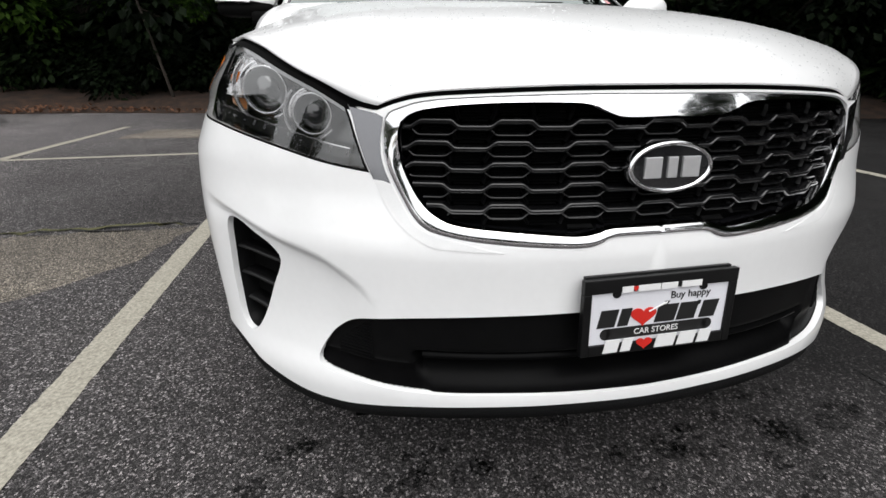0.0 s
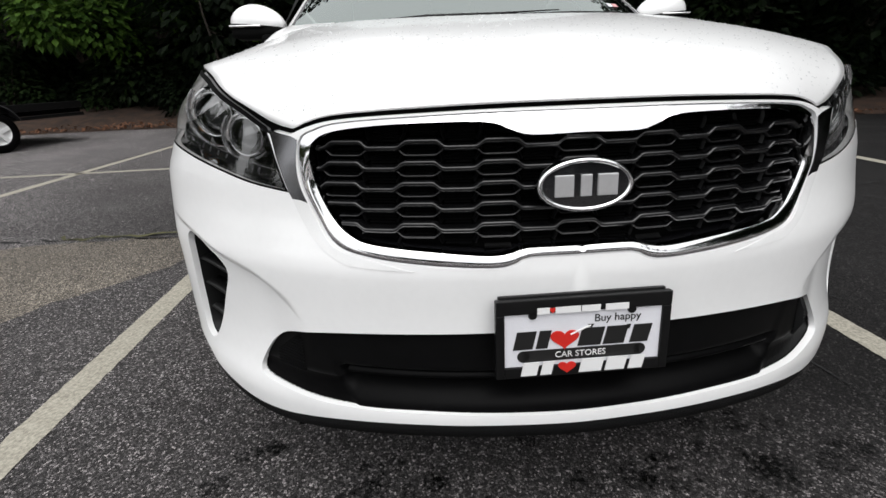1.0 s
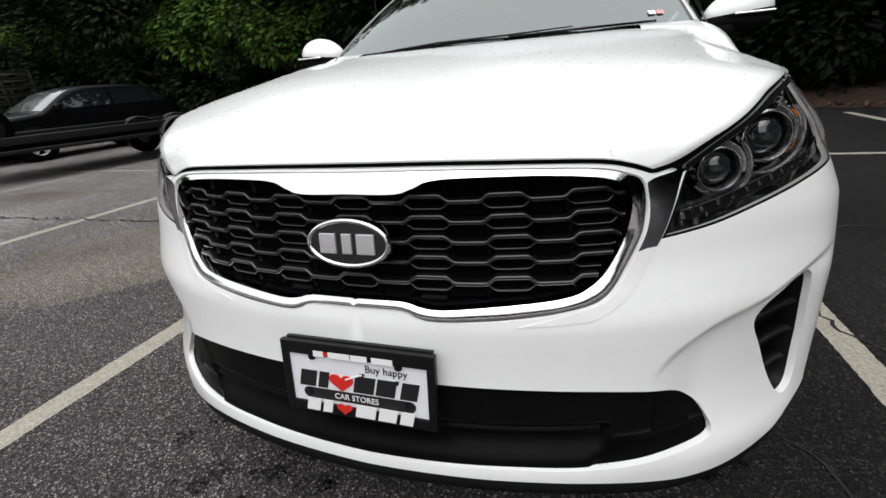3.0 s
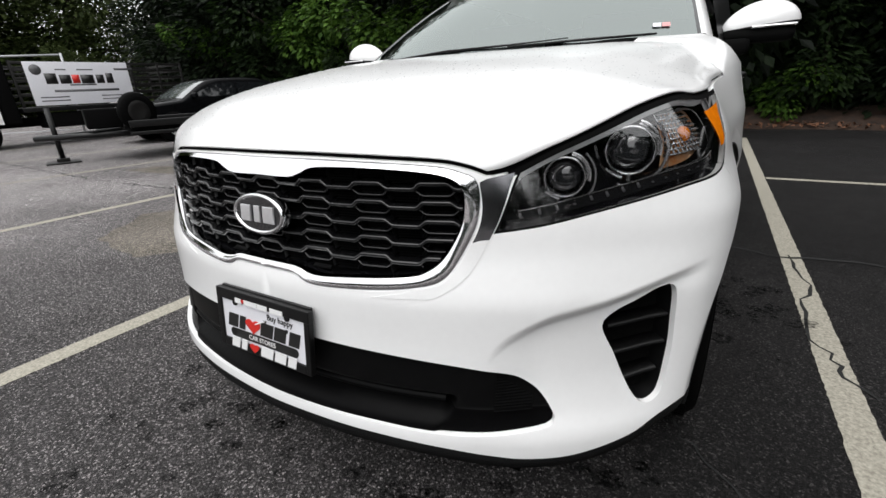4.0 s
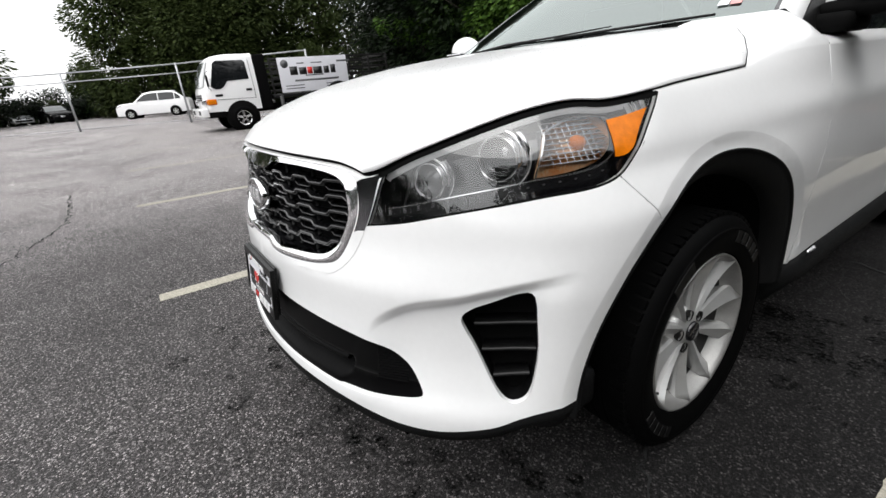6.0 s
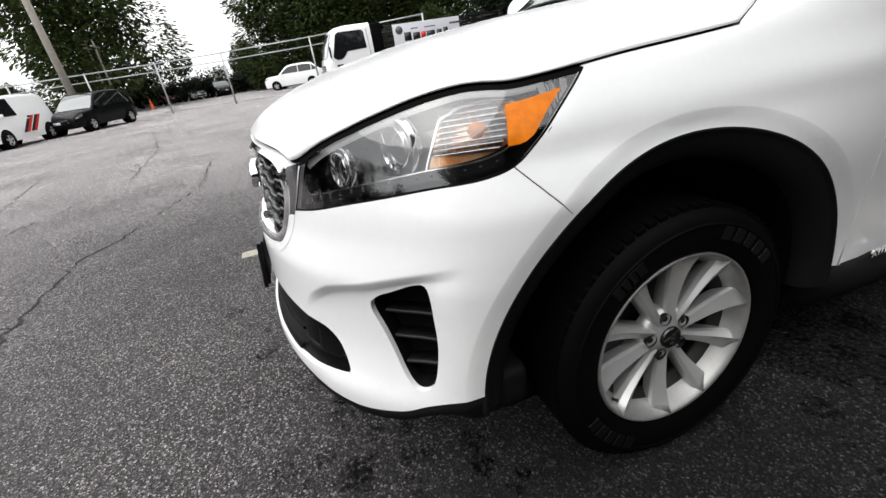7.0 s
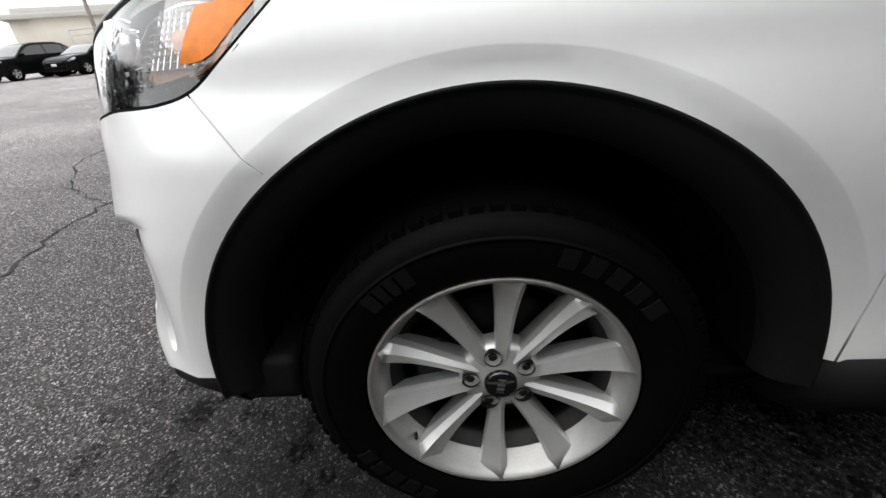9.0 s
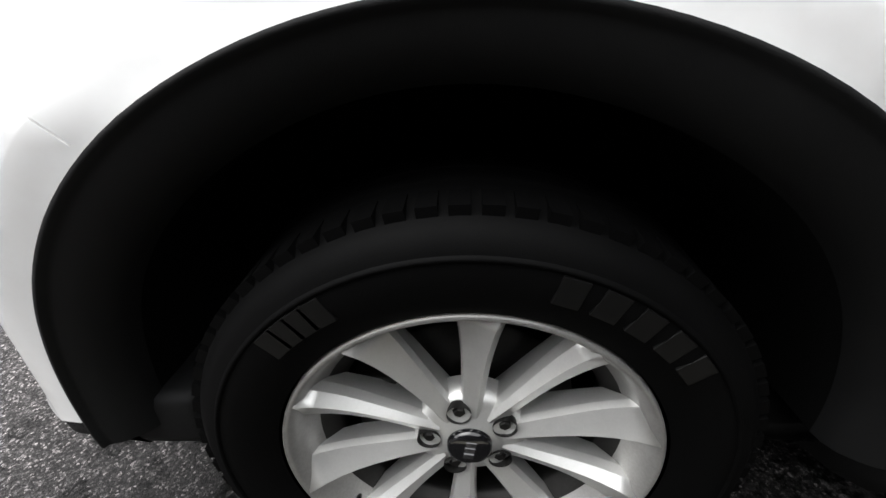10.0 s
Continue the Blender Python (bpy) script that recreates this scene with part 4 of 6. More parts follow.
windscreen = part("windscreen", sheet([[screen(-1 + i / 12, j / 10) for i in range(25)] for j in range(11)]), GLASS, car, "windscreen reflecting a pale sky")
windscreen.visible_shadow = False
edge = [screen(-1, j / 10) for j in range(11)]
for s in (1, -1):
    part("screen_border", sheet([[(s * -x * .955, y - .004, z + .001), (s * -x, y - .001, z + .004)] for x, y, z in edge]), GLOSS, windscreen)
part("cowl", sheet([[(x, y - .07, z - .045), (x, y - .03, z - .035), (x, y + .02, z - .012)] for x, y, z in [screen(-1 + i / 20, 0) for i in range(41)]]), BLACK, car, "black cowl panel")
for s in (1, -1):
    rows = []
    for j in range(11):
        b = j / 10
        x, y, z = screen(1, b)
        rows.append([(s * (x - .004), y - .001, z + .003), (s * (x + .012), y + .012, z + .004), (s * (x + .034), y + .016 + .03 * b, z - .016 + .008 * b), (s * (x + .055 - .01 * b), y + .02 + .08 * b, z - .054 + .03 * b)])
    part("front_pillar", sheet(rows), WHITE, car)
    # corner between hood, fender, windscreen and door, swept up out of the fender
    top_line = [Vector(p) + Vector((.002, .003, -.001)) for p in rear_line[:3:-1]] + [(.750, 1.37, 1.199), (.768, 1.42, 1.211), (.790, 1.472, 1.219), (.815, 1.476, 1.198), (.838, 1.474, 1.165), (.848, 1.480, 1.145)]
    rows = []
    for j in range(29):
        f = j / 28
        u = 1.735 + (DOOR_U - 1.735) * f
        z = crest_top(u)
        a, below, b = Vector(skin(u, z)), Vector(skin(u, z - .02)), along(top_line, f)
        c = a + (a - below).normalized() * (b - a).length * .45
        rows.append([(s * p.x, p.y, p.z) for p in (a * (1 - k) ** 2 + c * 2 * k * (1 - k) + b * k * k for k in (0, .12, .25, .4, .55, .7, .85, 1))])
    part("pillar_base", sheet(rows), WHITE, car)
    near_line = [Vector(p) for p in ((.58, 1.277, 1.2015), (.66, 1.30, 1.197), (.70, 1.309, 1.190), (.735, 1.315, 1.182), (.750, 1.37, 1.199))]
    far_line = [Vector(screen(q, 0)) for q in (.74, .84, .90, .96, 1.0)]
    part("cowl_side", sheet([[(s * v.x, v.y, v.z) for v in (p + Vector((0, .002, -.012)), p.lerp(q, .05) + Vector((0, 0, -.002)), p.lerp(q, .5), q + Vector((0, 0, .002)))] for p, q in zip(near_line, far_line)]), WHITE, car)
    part("side_glass", sheet([[(s * (.893 - .20 * f - .01 * f * f), 1.56 + g * 2.9 + (.62 * f if g == 0 else 0), 1.142 + .45 * f) for f in (0, .25, .5, .75, 1)] for g in (0, .25, .5, .75, 1)]), DARKGLASS, car, "dark side glass")
    # mirror
    shells = []
    for upper in (True, False):
        m = bmesh.new()
        bmesh.ops.create_uvsphere(m, u_segments=28, v_segments=18, radius=1)
        bmesh.ops.bisect_plane(m, geom=m.verts[:] + m.edges[:] + m.faces[:], plane_co=(0, 0, -.16), plane_no=(0, 0, 1), clear_inner=upper, clear_outer=not upper)
        shells.append(m)
        for v in m.verts:
            q = v.co
            v.co = Vector((s * (.972 + .128 * q.x * (1 - .08 * q.z)), 1.655 + (.085 if q.y < 0 else .05) * q.y, 1.243 + (.085 if q.z > 0 else .035) * q.z + .012 * q.x))
    mirror = part("door_mirror", shells[0], WHITE, car, "white door mirror with a black base")
    part("lower_shell", shells[1], BLACK, mirror, "black lower shell")
    part("mirror_base", boxes(((min(s * .85, s * 1.085), max(s * .85, s * 1.085)), (1.575, 1.725), (1.180, 1.229)), bevel=.022), MATTE, mirror)
    part("mirror_arm", boxes(((min(s * .83, s * .95), max(s * .83, s * .95)), (1.555, 1.75), (1.140, 1.196)), bevel=.02), MATTE, mirror)
    part("side_repeater", boxes(((min(s * .945, s * 1.085), max(s * .945, s * 1.085)), (1.568, 1.612), (1.228, 1.237)), bevel=.004), REFLECT, mirror)
    part("quarter_trim", sheet([[(s * .850, 1.472, 1.146), (s * .885, 1.62, 1.140), (s * .897, 1.80, 1.138)], [(s * .847, 1.50, 1.19), (s * .870, 1.65, 1.22), (s * .89, 1.80, 1.23)], [(s * .795, 1.80, 1.375), (s * .83, 1.90, 1.39), (s * .85, 2.0, 1.40)]]), BLACK, car)
part("roof", sheet([[(x, y, 1.60 + .055 * (1 - (x / .68) ** 2) - .10 * max(0, (y - 3.6)) ** 2) for x in (-.68, -.5, -.25, 0, .25, .5, .68)] for y in (2.03, 2.3, 2.8, 3.4, 4.0, 4.45)]), WHITE, car)
part("tail_glass", sheet([[(-.66, 4.42, 1.55), (0, 4.45, 1.58), (.66, 4.42, 1.55)], [(-.85, 4.72, 1.15), (0, 4.80, 1.15), (.85, 4.72, 1.15)]]), DARKGLASS, car)
part("underbody", boxes(((-.80, .80), (.50, 4.6), (.23, .27)), ((-.60, .60), (.12, .52), (.25, .28))), MATTE, car)
part("dashboard", boxes(((-.70, .70), (1.55, 1.95), (1.02, 1.13)), bevel=.03), SATIN, car, "dark grey dashboard")
part("cabin_floor", boxes(((-.8, .8), (1.5, 4.5), (.55, .6))), SATIN, car)
for s in (.36, -.36):
    part("seat", boxes(((s - .24, s + .24), (2.30, 2.42), (.75, 1.42)), ((s - .24, s + .24), (1.95, 2.42), (.60, .82)), bevel=.04), SATIN, car, "dark grey front seat")
# wipers
for pts in ([(-.62, 1.325, 1.208), (-.2, 1.255, 1.226), (.10, 1.25, 1.228), (.34, 1.27, 1.236)], [(.10, 1.24, 1.221), (.4, 1.285, 1.226), (.64, 1.39, 1.232)]):
    wiper = part("wiper", tube([(x, y, z - .006) for x, y, z in pts], .009, 8, taper=[.003, .005, .004, .002][:len(pts)]), BLACK, car)
part("sticker", sheet([[Vector(screen(a, b)) + Vector((0, -.002, .004)) for a in (.800, .818, .836)] for b in (.075, .092, .109)]), PLATE, windscreen, "small white inspection sticker")
part("sticker", sheet([[Vector(screen(a, b)) + Vector((0, -.002, .004)) for a in (.840, .858, .876)] for b in (.075, .092, .109)]), material("pink_print", (.62, .30, .30), .5), windscreen, "small pink inspection sticker")

# rain beads on the hood
WATER = clear("water", (.88, .89, .90), gloss=.6, ior=1.4)
rnd = random.Random(77)
verts, faces = [], []
for i in range(3600):
    a, b = rnd.uniform(-1, 1), rnd.random() ** .8
    p, q, w = hood_point(abs(a), b), hood_point(min(abs(a) + .02, 1), b), hood_point(abs(a), min(b + .02, 1))
    n = (q - p).cross(w - p).normalized()
    if n.z < 0 or abs(a) > .97:
        continue
    side = -1 if a < 0 else 1
    t1 = (q - p).normalized()
    t2 = n.cross(t1)
    r = rnd.choice((.001, .0012, .0016, .0022)) * rnd.uniform(.8, 1.2)
    k = len(verts)
    ring = [p + (t1 * math.cos(c) + t2 * math.sin(c)) * r + n * .0004 for c in (j * math.tau / 7 for j in range(7))]
    ring += [p + (t1 * math.cos(c) + t2 * math.sin(c)) * r * .7 + n * (.0004 + r * .35) for c in (j * math.tau / 7 for j in range(7))] + [p + n * (.0004 + r * .5)]
    verts += [(side * v.x, v.y, v.z) for v in ring]
    for j in range(7):
        faces += [(k + j, k + (j + 1) % 7, k + 7 + (j + 1) % 7, k + 7 + j), (k + 7 + j, k + 7 + (j + 1) % 7, k + 14)]
me = bpy.data.meshes.new("rain_bead")
me.from_pydata(verts, [], faces)
me.materials.append(WATER)
for poly in me.polygons:
    poly.use_smooth = True
beads = new("rain_bead", me)
beads.parent = hood
tagged(beads, "small clear rain beads on white paint", kind="stuff")


# ---- ground ----
def asphalt(name, low, high, stone, stones=.5, rough=(.55, .85), lane=False):
    """Rolled asphalt: pale and dark stones in a black binder, worn and damp in patches."""
    m = bpy.data.materials.new(name)
    m.use_nodes = True
    n, l = m.node_tree.nodes, m.node_tree.links
    b = n["Principled BSDF"]
    b.inputs["Specular IOR Level"].default_value = .22
    co = n.new("ShaderNodeTexCoord")

    def noise_at(scale, detail):
        t = n.new("ShaderNodeTexNoise")
        t.inputs["Scale"].default_value, t.inputs["Detail"].default_value = scale, detail
        l.new(co.outputs["Object"], t.inputs["Vector"])
        return t.outputs["Fac"]

    def ramp(src, *stops):
        r = n.new("ShaderNodeValToRGB")
        while len(r.color_ramp.elements) < len(stops):
            r.color_ramp.elements.new(.5)
        for e, (p, c) in zip(r.color_ramp.elements, stops):
            e.position, e.color = p, (*c, 1)
        l.new(src, r.inputs[0])
        return r.outputs[0]

    def mix(kind, fac, a, c):
        x = n.new("ShaderNodeMix")
        x.data_type, x.blend_type = "RGBA", kind
        if isinstance(fac, float):
            x.inputs[0].default_value = fac
        else:
            l.new(fac, x.inputs[0])
        l.new(a, x.inputs[6])
        l.new(c, x.inputs[7])
        return x.outputs[2]
    v = n.new("ShaderNodeTexVoronoi")
    v.inputs["Scale"].default_value = 175
    l.new(co.outputs["Object"], v.inputs["Vector"])
    v2 = n.new("ShaderNodeTexVoronoi")
    v2.inputs["Scale"].default_value = 480
    l.new(co.outputs["Object"], v2.inputs["Vector"])
    sep = n.new("ShaderNodeSeparateColor")
    l.new(v.outputs["Color"], sep.inputs[0])
    sep2 = n.new("ShaderNodeSeparateColor")
    l.new(v2.outputs["Color"], sep2.inputs[0])
    base = ramp(noise_at(.55, 8), (.36, [c * .9 for c in low]), (.66, high))
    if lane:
        # paler towards the drive lane, to -y, and towards -x
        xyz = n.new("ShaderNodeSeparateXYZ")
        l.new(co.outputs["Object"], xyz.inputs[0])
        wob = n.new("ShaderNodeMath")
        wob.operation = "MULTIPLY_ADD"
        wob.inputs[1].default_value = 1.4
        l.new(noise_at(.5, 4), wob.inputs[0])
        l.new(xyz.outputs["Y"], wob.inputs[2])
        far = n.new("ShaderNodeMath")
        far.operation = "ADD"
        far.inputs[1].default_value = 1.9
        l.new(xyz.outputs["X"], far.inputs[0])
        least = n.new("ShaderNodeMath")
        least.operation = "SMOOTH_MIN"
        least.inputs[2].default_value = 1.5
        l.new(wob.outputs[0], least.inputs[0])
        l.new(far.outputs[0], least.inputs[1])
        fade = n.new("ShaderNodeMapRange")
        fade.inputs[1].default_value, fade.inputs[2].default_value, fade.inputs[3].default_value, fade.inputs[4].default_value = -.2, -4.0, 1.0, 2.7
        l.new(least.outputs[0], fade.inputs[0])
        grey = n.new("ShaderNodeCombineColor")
        # shade of the trees and the car on this side, multiplied into the asphalt colour
        tree_shade = n.new("ShaderNodeMapRange")
        tree_shade.interpolation_type = "SMOOTHSTEP"
        tree_shade.inputs[1].default_value, tree_shade.inputs[2].default_value, tree_shade.inputs[3].default_value, tree_shade.inputs[4].default_value = .6, 1.25, 1.15, .22
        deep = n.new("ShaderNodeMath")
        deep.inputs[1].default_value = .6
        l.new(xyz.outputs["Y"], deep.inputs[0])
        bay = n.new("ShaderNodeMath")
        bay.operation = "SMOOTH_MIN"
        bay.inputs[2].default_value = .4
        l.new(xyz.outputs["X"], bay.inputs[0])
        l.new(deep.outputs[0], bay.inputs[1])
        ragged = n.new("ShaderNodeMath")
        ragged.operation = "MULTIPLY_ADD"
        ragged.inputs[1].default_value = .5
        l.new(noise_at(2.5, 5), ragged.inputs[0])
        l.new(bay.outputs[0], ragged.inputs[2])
        l.new(ragged.outputs[0], tree_shade.inputs[0])
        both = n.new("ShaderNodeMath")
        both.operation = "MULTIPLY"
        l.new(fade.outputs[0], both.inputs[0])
        l.new(tree_shade.outputs[0], both.inputs[1])
        # behind the long crack the shade under the wood is put into the colour
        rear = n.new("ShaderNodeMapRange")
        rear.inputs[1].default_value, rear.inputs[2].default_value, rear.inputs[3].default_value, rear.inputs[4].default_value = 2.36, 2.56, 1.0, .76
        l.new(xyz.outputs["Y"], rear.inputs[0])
        ground_tone = n.new("ShaderNodeMath")
        ground_tone.operation = "MULTIPLY"
        l.new(both.outputs[0], ground_tone.inputs[0])
        l.new(rear.outputs[0], ground_tone.inputs[1])
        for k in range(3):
            l.new(ground_tone.outputs[0], grey.inputs[k])
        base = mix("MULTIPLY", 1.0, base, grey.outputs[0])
    grain = ramp(sep2.outputs[0], (0, (.15, .15, .15)), (.6, (.8, .8, .8)), (1, (1.8, 1.8, 1.8)))
    chips = ramp(sep.outputs[0], (.0, (.25, .25, .25)), (.40, (.6, .6, .6)), (.68, (1.2, 1.2, 1.2)), (.87, (2.2, 2.2, 2.2)), (.95, stone), (1, [c * 1.25 for c in stone]))
    col = mix("MULTIPLY", 1.0, base, grain)
    col = mix("MULTIPLY", stones, col, chips)
    l.new(col, b.inputs["Base Color"])
    r = n.new("ShaderNodeMapRange")
    r.inputs[1].default_value, r.inputs[2].default_value, r.inputs[3].default_value, r.inputs[4].default_value = .35, .65, *rough
    l.new(noise_at(1.3, 5), r.inputs[0])
    l.new(r.outputs[0], b.inputs["Roughness"])
    bp = n.new("ShaderNodeBump")
    bp.inputs["Strength"].default_value, bp.inputs["Distance"].default_value = .9, .006
    add = n.new("ShaderNodeMath")
    l.new(v.outputs["Distance"], add.inputs[0])
    l.new(v2.outputs["Distance"], add.inputs[1])
    inv = n.new("ShaderNodeMath")
    inv.operation = "SUBTRACT"
    inv.inputs[0].default_value = 1
    l.new(add.outputs[0], inv.inputs[1])
    l.new(inv.outputs[0], bp.inputs["Height"])
    l.new(bp.outputs[0], b.inputs["Normal"])
    return m


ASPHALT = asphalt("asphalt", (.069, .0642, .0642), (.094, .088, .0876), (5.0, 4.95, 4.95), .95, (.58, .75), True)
COARSE = asphalt("coarse_asphalt", (.17, .150, .128), (.27, .240, .205), (2.4, 2.35, 2.2), .9)
bm = bmesh.new()
bmesh.ops.create_grid(bm, x_segments=1, y_segments=1, size=400)
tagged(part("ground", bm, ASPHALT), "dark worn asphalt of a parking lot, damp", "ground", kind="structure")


def worn_paint():
    m = material("worn_line_paint", (.40, .375, .31), .75, color2=(.16, .148, .12), scale=95)
    return m


PAINT = worn_paint()


def flake_strip(pts, wide, seed, holes=.05):
    """A painted stripe with ragged edges, a few millimetres thick."""
    rnd = random.Random(seed)
    bm = bmesh.new()
    a, b = Vector(pts[0]), Vector(pts[1])
    n = max(4, int((b - a).length / .021))
    d = (b - a).normalized()
    side = Vector((-d.y, d.x))
    rows = []
    for i in range(n + 1):
        p = a + (b - a) * (i / n)
        l, r = wide / 2 + rnd.uniform(-.003, .003), wide / 2 + rnd.uniform(-.003, .003)
        rows.append([(p + side * k).to_3d() + Vector((0, 0, .003)) for k in (-l, -.3 * l, .3 * r, r)])
    add_sheet(bm, rows)
    return bm


for i, (a, b, w) in enumerate([((-1.563, -.365), (-1.487, 5.0), .118), ((1.412, -.37), (1.375, 8.6), .108), ((-4.69, -.38), (-4.15, 7.6), .11), ((-8.2, -.41), (-7.3, 8.0), .11),
                               ((-11.6, -.4), (-10.9, 5.0), .11), ((-14.9, -.4), (-14.3, 5.0), .11), ((-18.1, -.4), (-17.8, 2.5), .11), ((-21.2, -.4), (-20.7, 5), .11), ((4.45, -.3), (4.5, 8.6), .125)]):
    tagged(part("bay_line", flake_strip((a, b), w, i), PAINT), "worn white bay line painted on asphalt", "road marking", "bay lines", "structure")
for i, (a, b) in enumerate([((-1.45, 4.97), (-9.5, 4.75)), ((1.45, 5.08), (4.4, 5.0))]):
    tagged(part("bay_line", flake_strip((a, b), .09, 20 + i), PAINT), "worn white cross line painted on asphalt", "road marking", "bay lines", "structure")


def crack(points, seed, wide, mat, label):
    """A jagged crack: a dark ribbon that wanders along the points."""
    rnd = random.Random(seed)
    rows = []
    for a, b in zip(points, points[1:]):
        a, b = Vector(a), Vector(b)
        n = max(3, int((b - a).length / .07))
        d = (b - a).normalized()
        side = Vector((-d.y, d.x))
        for i in range(n):
            p = a + (b - a) * (i / n) + side * rnd.gauss(0, min(.022, wide * 1.6))
            w = wide * rnd.uniform(.25, 1.2)
            rows.append([(p - side * w).to_3d() + Vector((0, 0, .0045)), (p + side * w).to_3d() + Vector((0, 0, .0045))])
    return tagged(part("crack", sheet(rows), mat, None, flat=True), label, "crack", kind="structure")


TAR = material("crack_shadow", (.008, .008, .008), .9, vary=.4, scale=30)
MOSS = material("moss", (.10, .095, .035), .95, color2=(.03, .03, .015), scale=40, bump=.6, bump_scale=120)
crack([(-1.6, 2.37), (-3.0, 2.36), (-4.6, 2.34), (-7.0, 2.3), (-11, 2.5), (-15.5, 3.0)], 1, .016, TAR, "dark jagged crack across the asphalt")
crack([(-1.7, 2.38), (-2.4, 2.37), (-2.9, 2.36)], 2, .028, MOSS, "mossy yellow-green crack in the asphalt")
crack([(.85, 2.72), (1.05, 2.68), (1.25, 2.58), (1.39, 2.60), (1.66, 2.63), (2.6, 2.62), (4.5, 2.7)], 3, .014, TAR, "dark jagged crack across the asphalt")
crack([(1.39, 2.62), (1.39, 2.41), (1.44, 2.17), (1.36, 1.81), (1.36, 1.54), (1.41, 1.40), (1.43, 1.29), (1.49, 1.18), (1.62, .8)], 4, .008, TAR, "dark crack along the bay line")
crack([(.90, .78), (.93, .70), (1.0, .62), (1.08, .53), (1.14, .2), (1.1, -.3)], 5, .005, TAR, "thin crack in the asphalt")
crack([(.2, -1.5), (-.35, -1.45), (-.88, -1.61), (-1.33, -1.64), (-2.38, -1.65), (-2.81, -1.46), (-4.5, -1.0), (-6.5, -1.1)], 6, .011, TAR, "dark jagged crack across the asphalt")
crack([(-1.33, -1.64), (-1.7, -2.2), (-2.6, -2.9), (-5.0, -3.49), (-9, -4.4)], 7, .010, TAR, "dark branching crack in the asphalt")
crack([(-3.4, -3.1), (-6, -2.2), (-10, -2.6), (-16, -4.0)], 8, .012, TAR, "dark branching crack in the asphalt")
crack([(-.3, -1.46), (-.1, -2.4), (.3, -3.2)], 9, .007, TAR, "thin crack in the asphalt")
crack([(-9, -7), (-14, -5.5), (-20, -3.5)], 10, .016, TAR, "dark crack across the drive")


def blotch(name, points, z, mat, label, seed, jag=.012, kind="structure"):
    """A flat irregular patch on the asphalt."""
    rnd = random.Random(seed)
    bm = bmesh.new()
    ring = []
    for a, b in zip(points, points[1:] + points[:1]):
        n = max(1, int(math.dist(a, b) / .08))
        for i in range(n):
            f = i / n
            ring.append(bm.verts.new((a[0] + (b[0] - a[0]) * f + rnd.gauss(0, jag), a[1] + (b[1] - a[1]) * f + rnd.gauss(0, jag), z)))
    f = bm.faces.new(ring)
    if f.normal.z < 0:
        f.normal_flip()
    bmesh.ops.triangulate(bm, faces=bm.faces)
    return tagged(part(name, bm, mat, None, flat=True), label, "stain", kind=kind)


blotch("worn_patch", [(-1.62, 2.28), (-2.7, 2.28), (-3.5, 2.2), (-3.9, 1.5), (-3.4, .9), (-2.6, .8), (-2.15, 1.35), (-1.75, 1.75)], .0018, COARSE, "pale stretch where the asphalt has worn to gravel", 1, .016)
blotch("worn_patch", [(-5.6, 3.6), (-7.2, 3.4), (-7.3, 2.9), (-5.9, 3.0)], .0018, COARSE, "pale stretch where the asphalt has worn to gravel", 2, .016)
blotch("worn_patch", [(-2.3, 7.0), (-3.6, 7.2), (-3.8, 6.3), (-2.5, 6.2)], .0018, COARSE, "pale stretch where the asphalt has worn to gravel", 3, .016)
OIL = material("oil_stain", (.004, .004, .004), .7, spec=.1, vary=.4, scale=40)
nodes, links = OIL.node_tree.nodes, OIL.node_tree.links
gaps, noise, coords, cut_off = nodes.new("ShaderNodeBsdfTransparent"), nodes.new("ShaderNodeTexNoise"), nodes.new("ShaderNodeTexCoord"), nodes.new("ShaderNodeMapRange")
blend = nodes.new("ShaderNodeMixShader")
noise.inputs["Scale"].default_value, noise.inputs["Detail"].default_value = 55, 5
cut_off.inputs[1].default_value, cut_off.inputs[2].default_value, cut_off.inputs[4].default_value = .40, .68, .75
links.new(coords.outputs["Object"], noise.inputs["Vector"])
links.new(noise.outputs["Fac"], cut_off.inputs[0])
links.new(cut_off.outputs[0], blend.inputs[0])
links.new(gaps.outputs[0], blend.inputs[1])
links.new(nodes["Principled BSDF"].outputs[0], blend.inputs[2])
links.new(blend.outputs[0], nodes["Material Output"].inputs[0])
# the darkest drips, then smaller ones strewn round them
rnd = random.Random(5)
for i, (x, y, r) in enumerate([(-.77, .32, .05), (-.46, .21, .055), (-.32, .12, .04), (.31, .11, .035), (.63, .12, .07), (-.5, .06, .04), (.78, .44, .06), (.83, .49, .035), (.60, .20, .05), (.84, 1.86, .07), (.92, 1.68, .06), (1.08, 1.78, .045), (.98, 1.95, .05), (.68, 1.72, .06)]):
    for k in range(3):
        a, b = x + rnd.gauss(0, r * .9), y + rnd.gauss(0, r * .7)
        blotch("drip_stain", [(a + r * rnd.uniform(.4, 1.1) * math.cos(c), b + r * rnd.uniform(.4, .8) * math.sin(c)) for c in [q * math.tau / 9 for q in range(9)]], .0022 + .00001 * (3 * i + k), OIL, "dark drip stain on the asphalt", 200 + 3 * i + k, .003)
# damp asphalt behind the wheel, which also paints the shadow under the car
blotch("damp_shade_patch", [(.50, 1.42), (.78, 1.36), (.98, 1.52), (1.10, 1.70), (1.02, 1.92), (.80, 2.02), (.55, 1.95), (.42, 1.70)], .0016, OIL, "dark damp patch behind the wheel, with the car's shadow painted in", 300, .03)
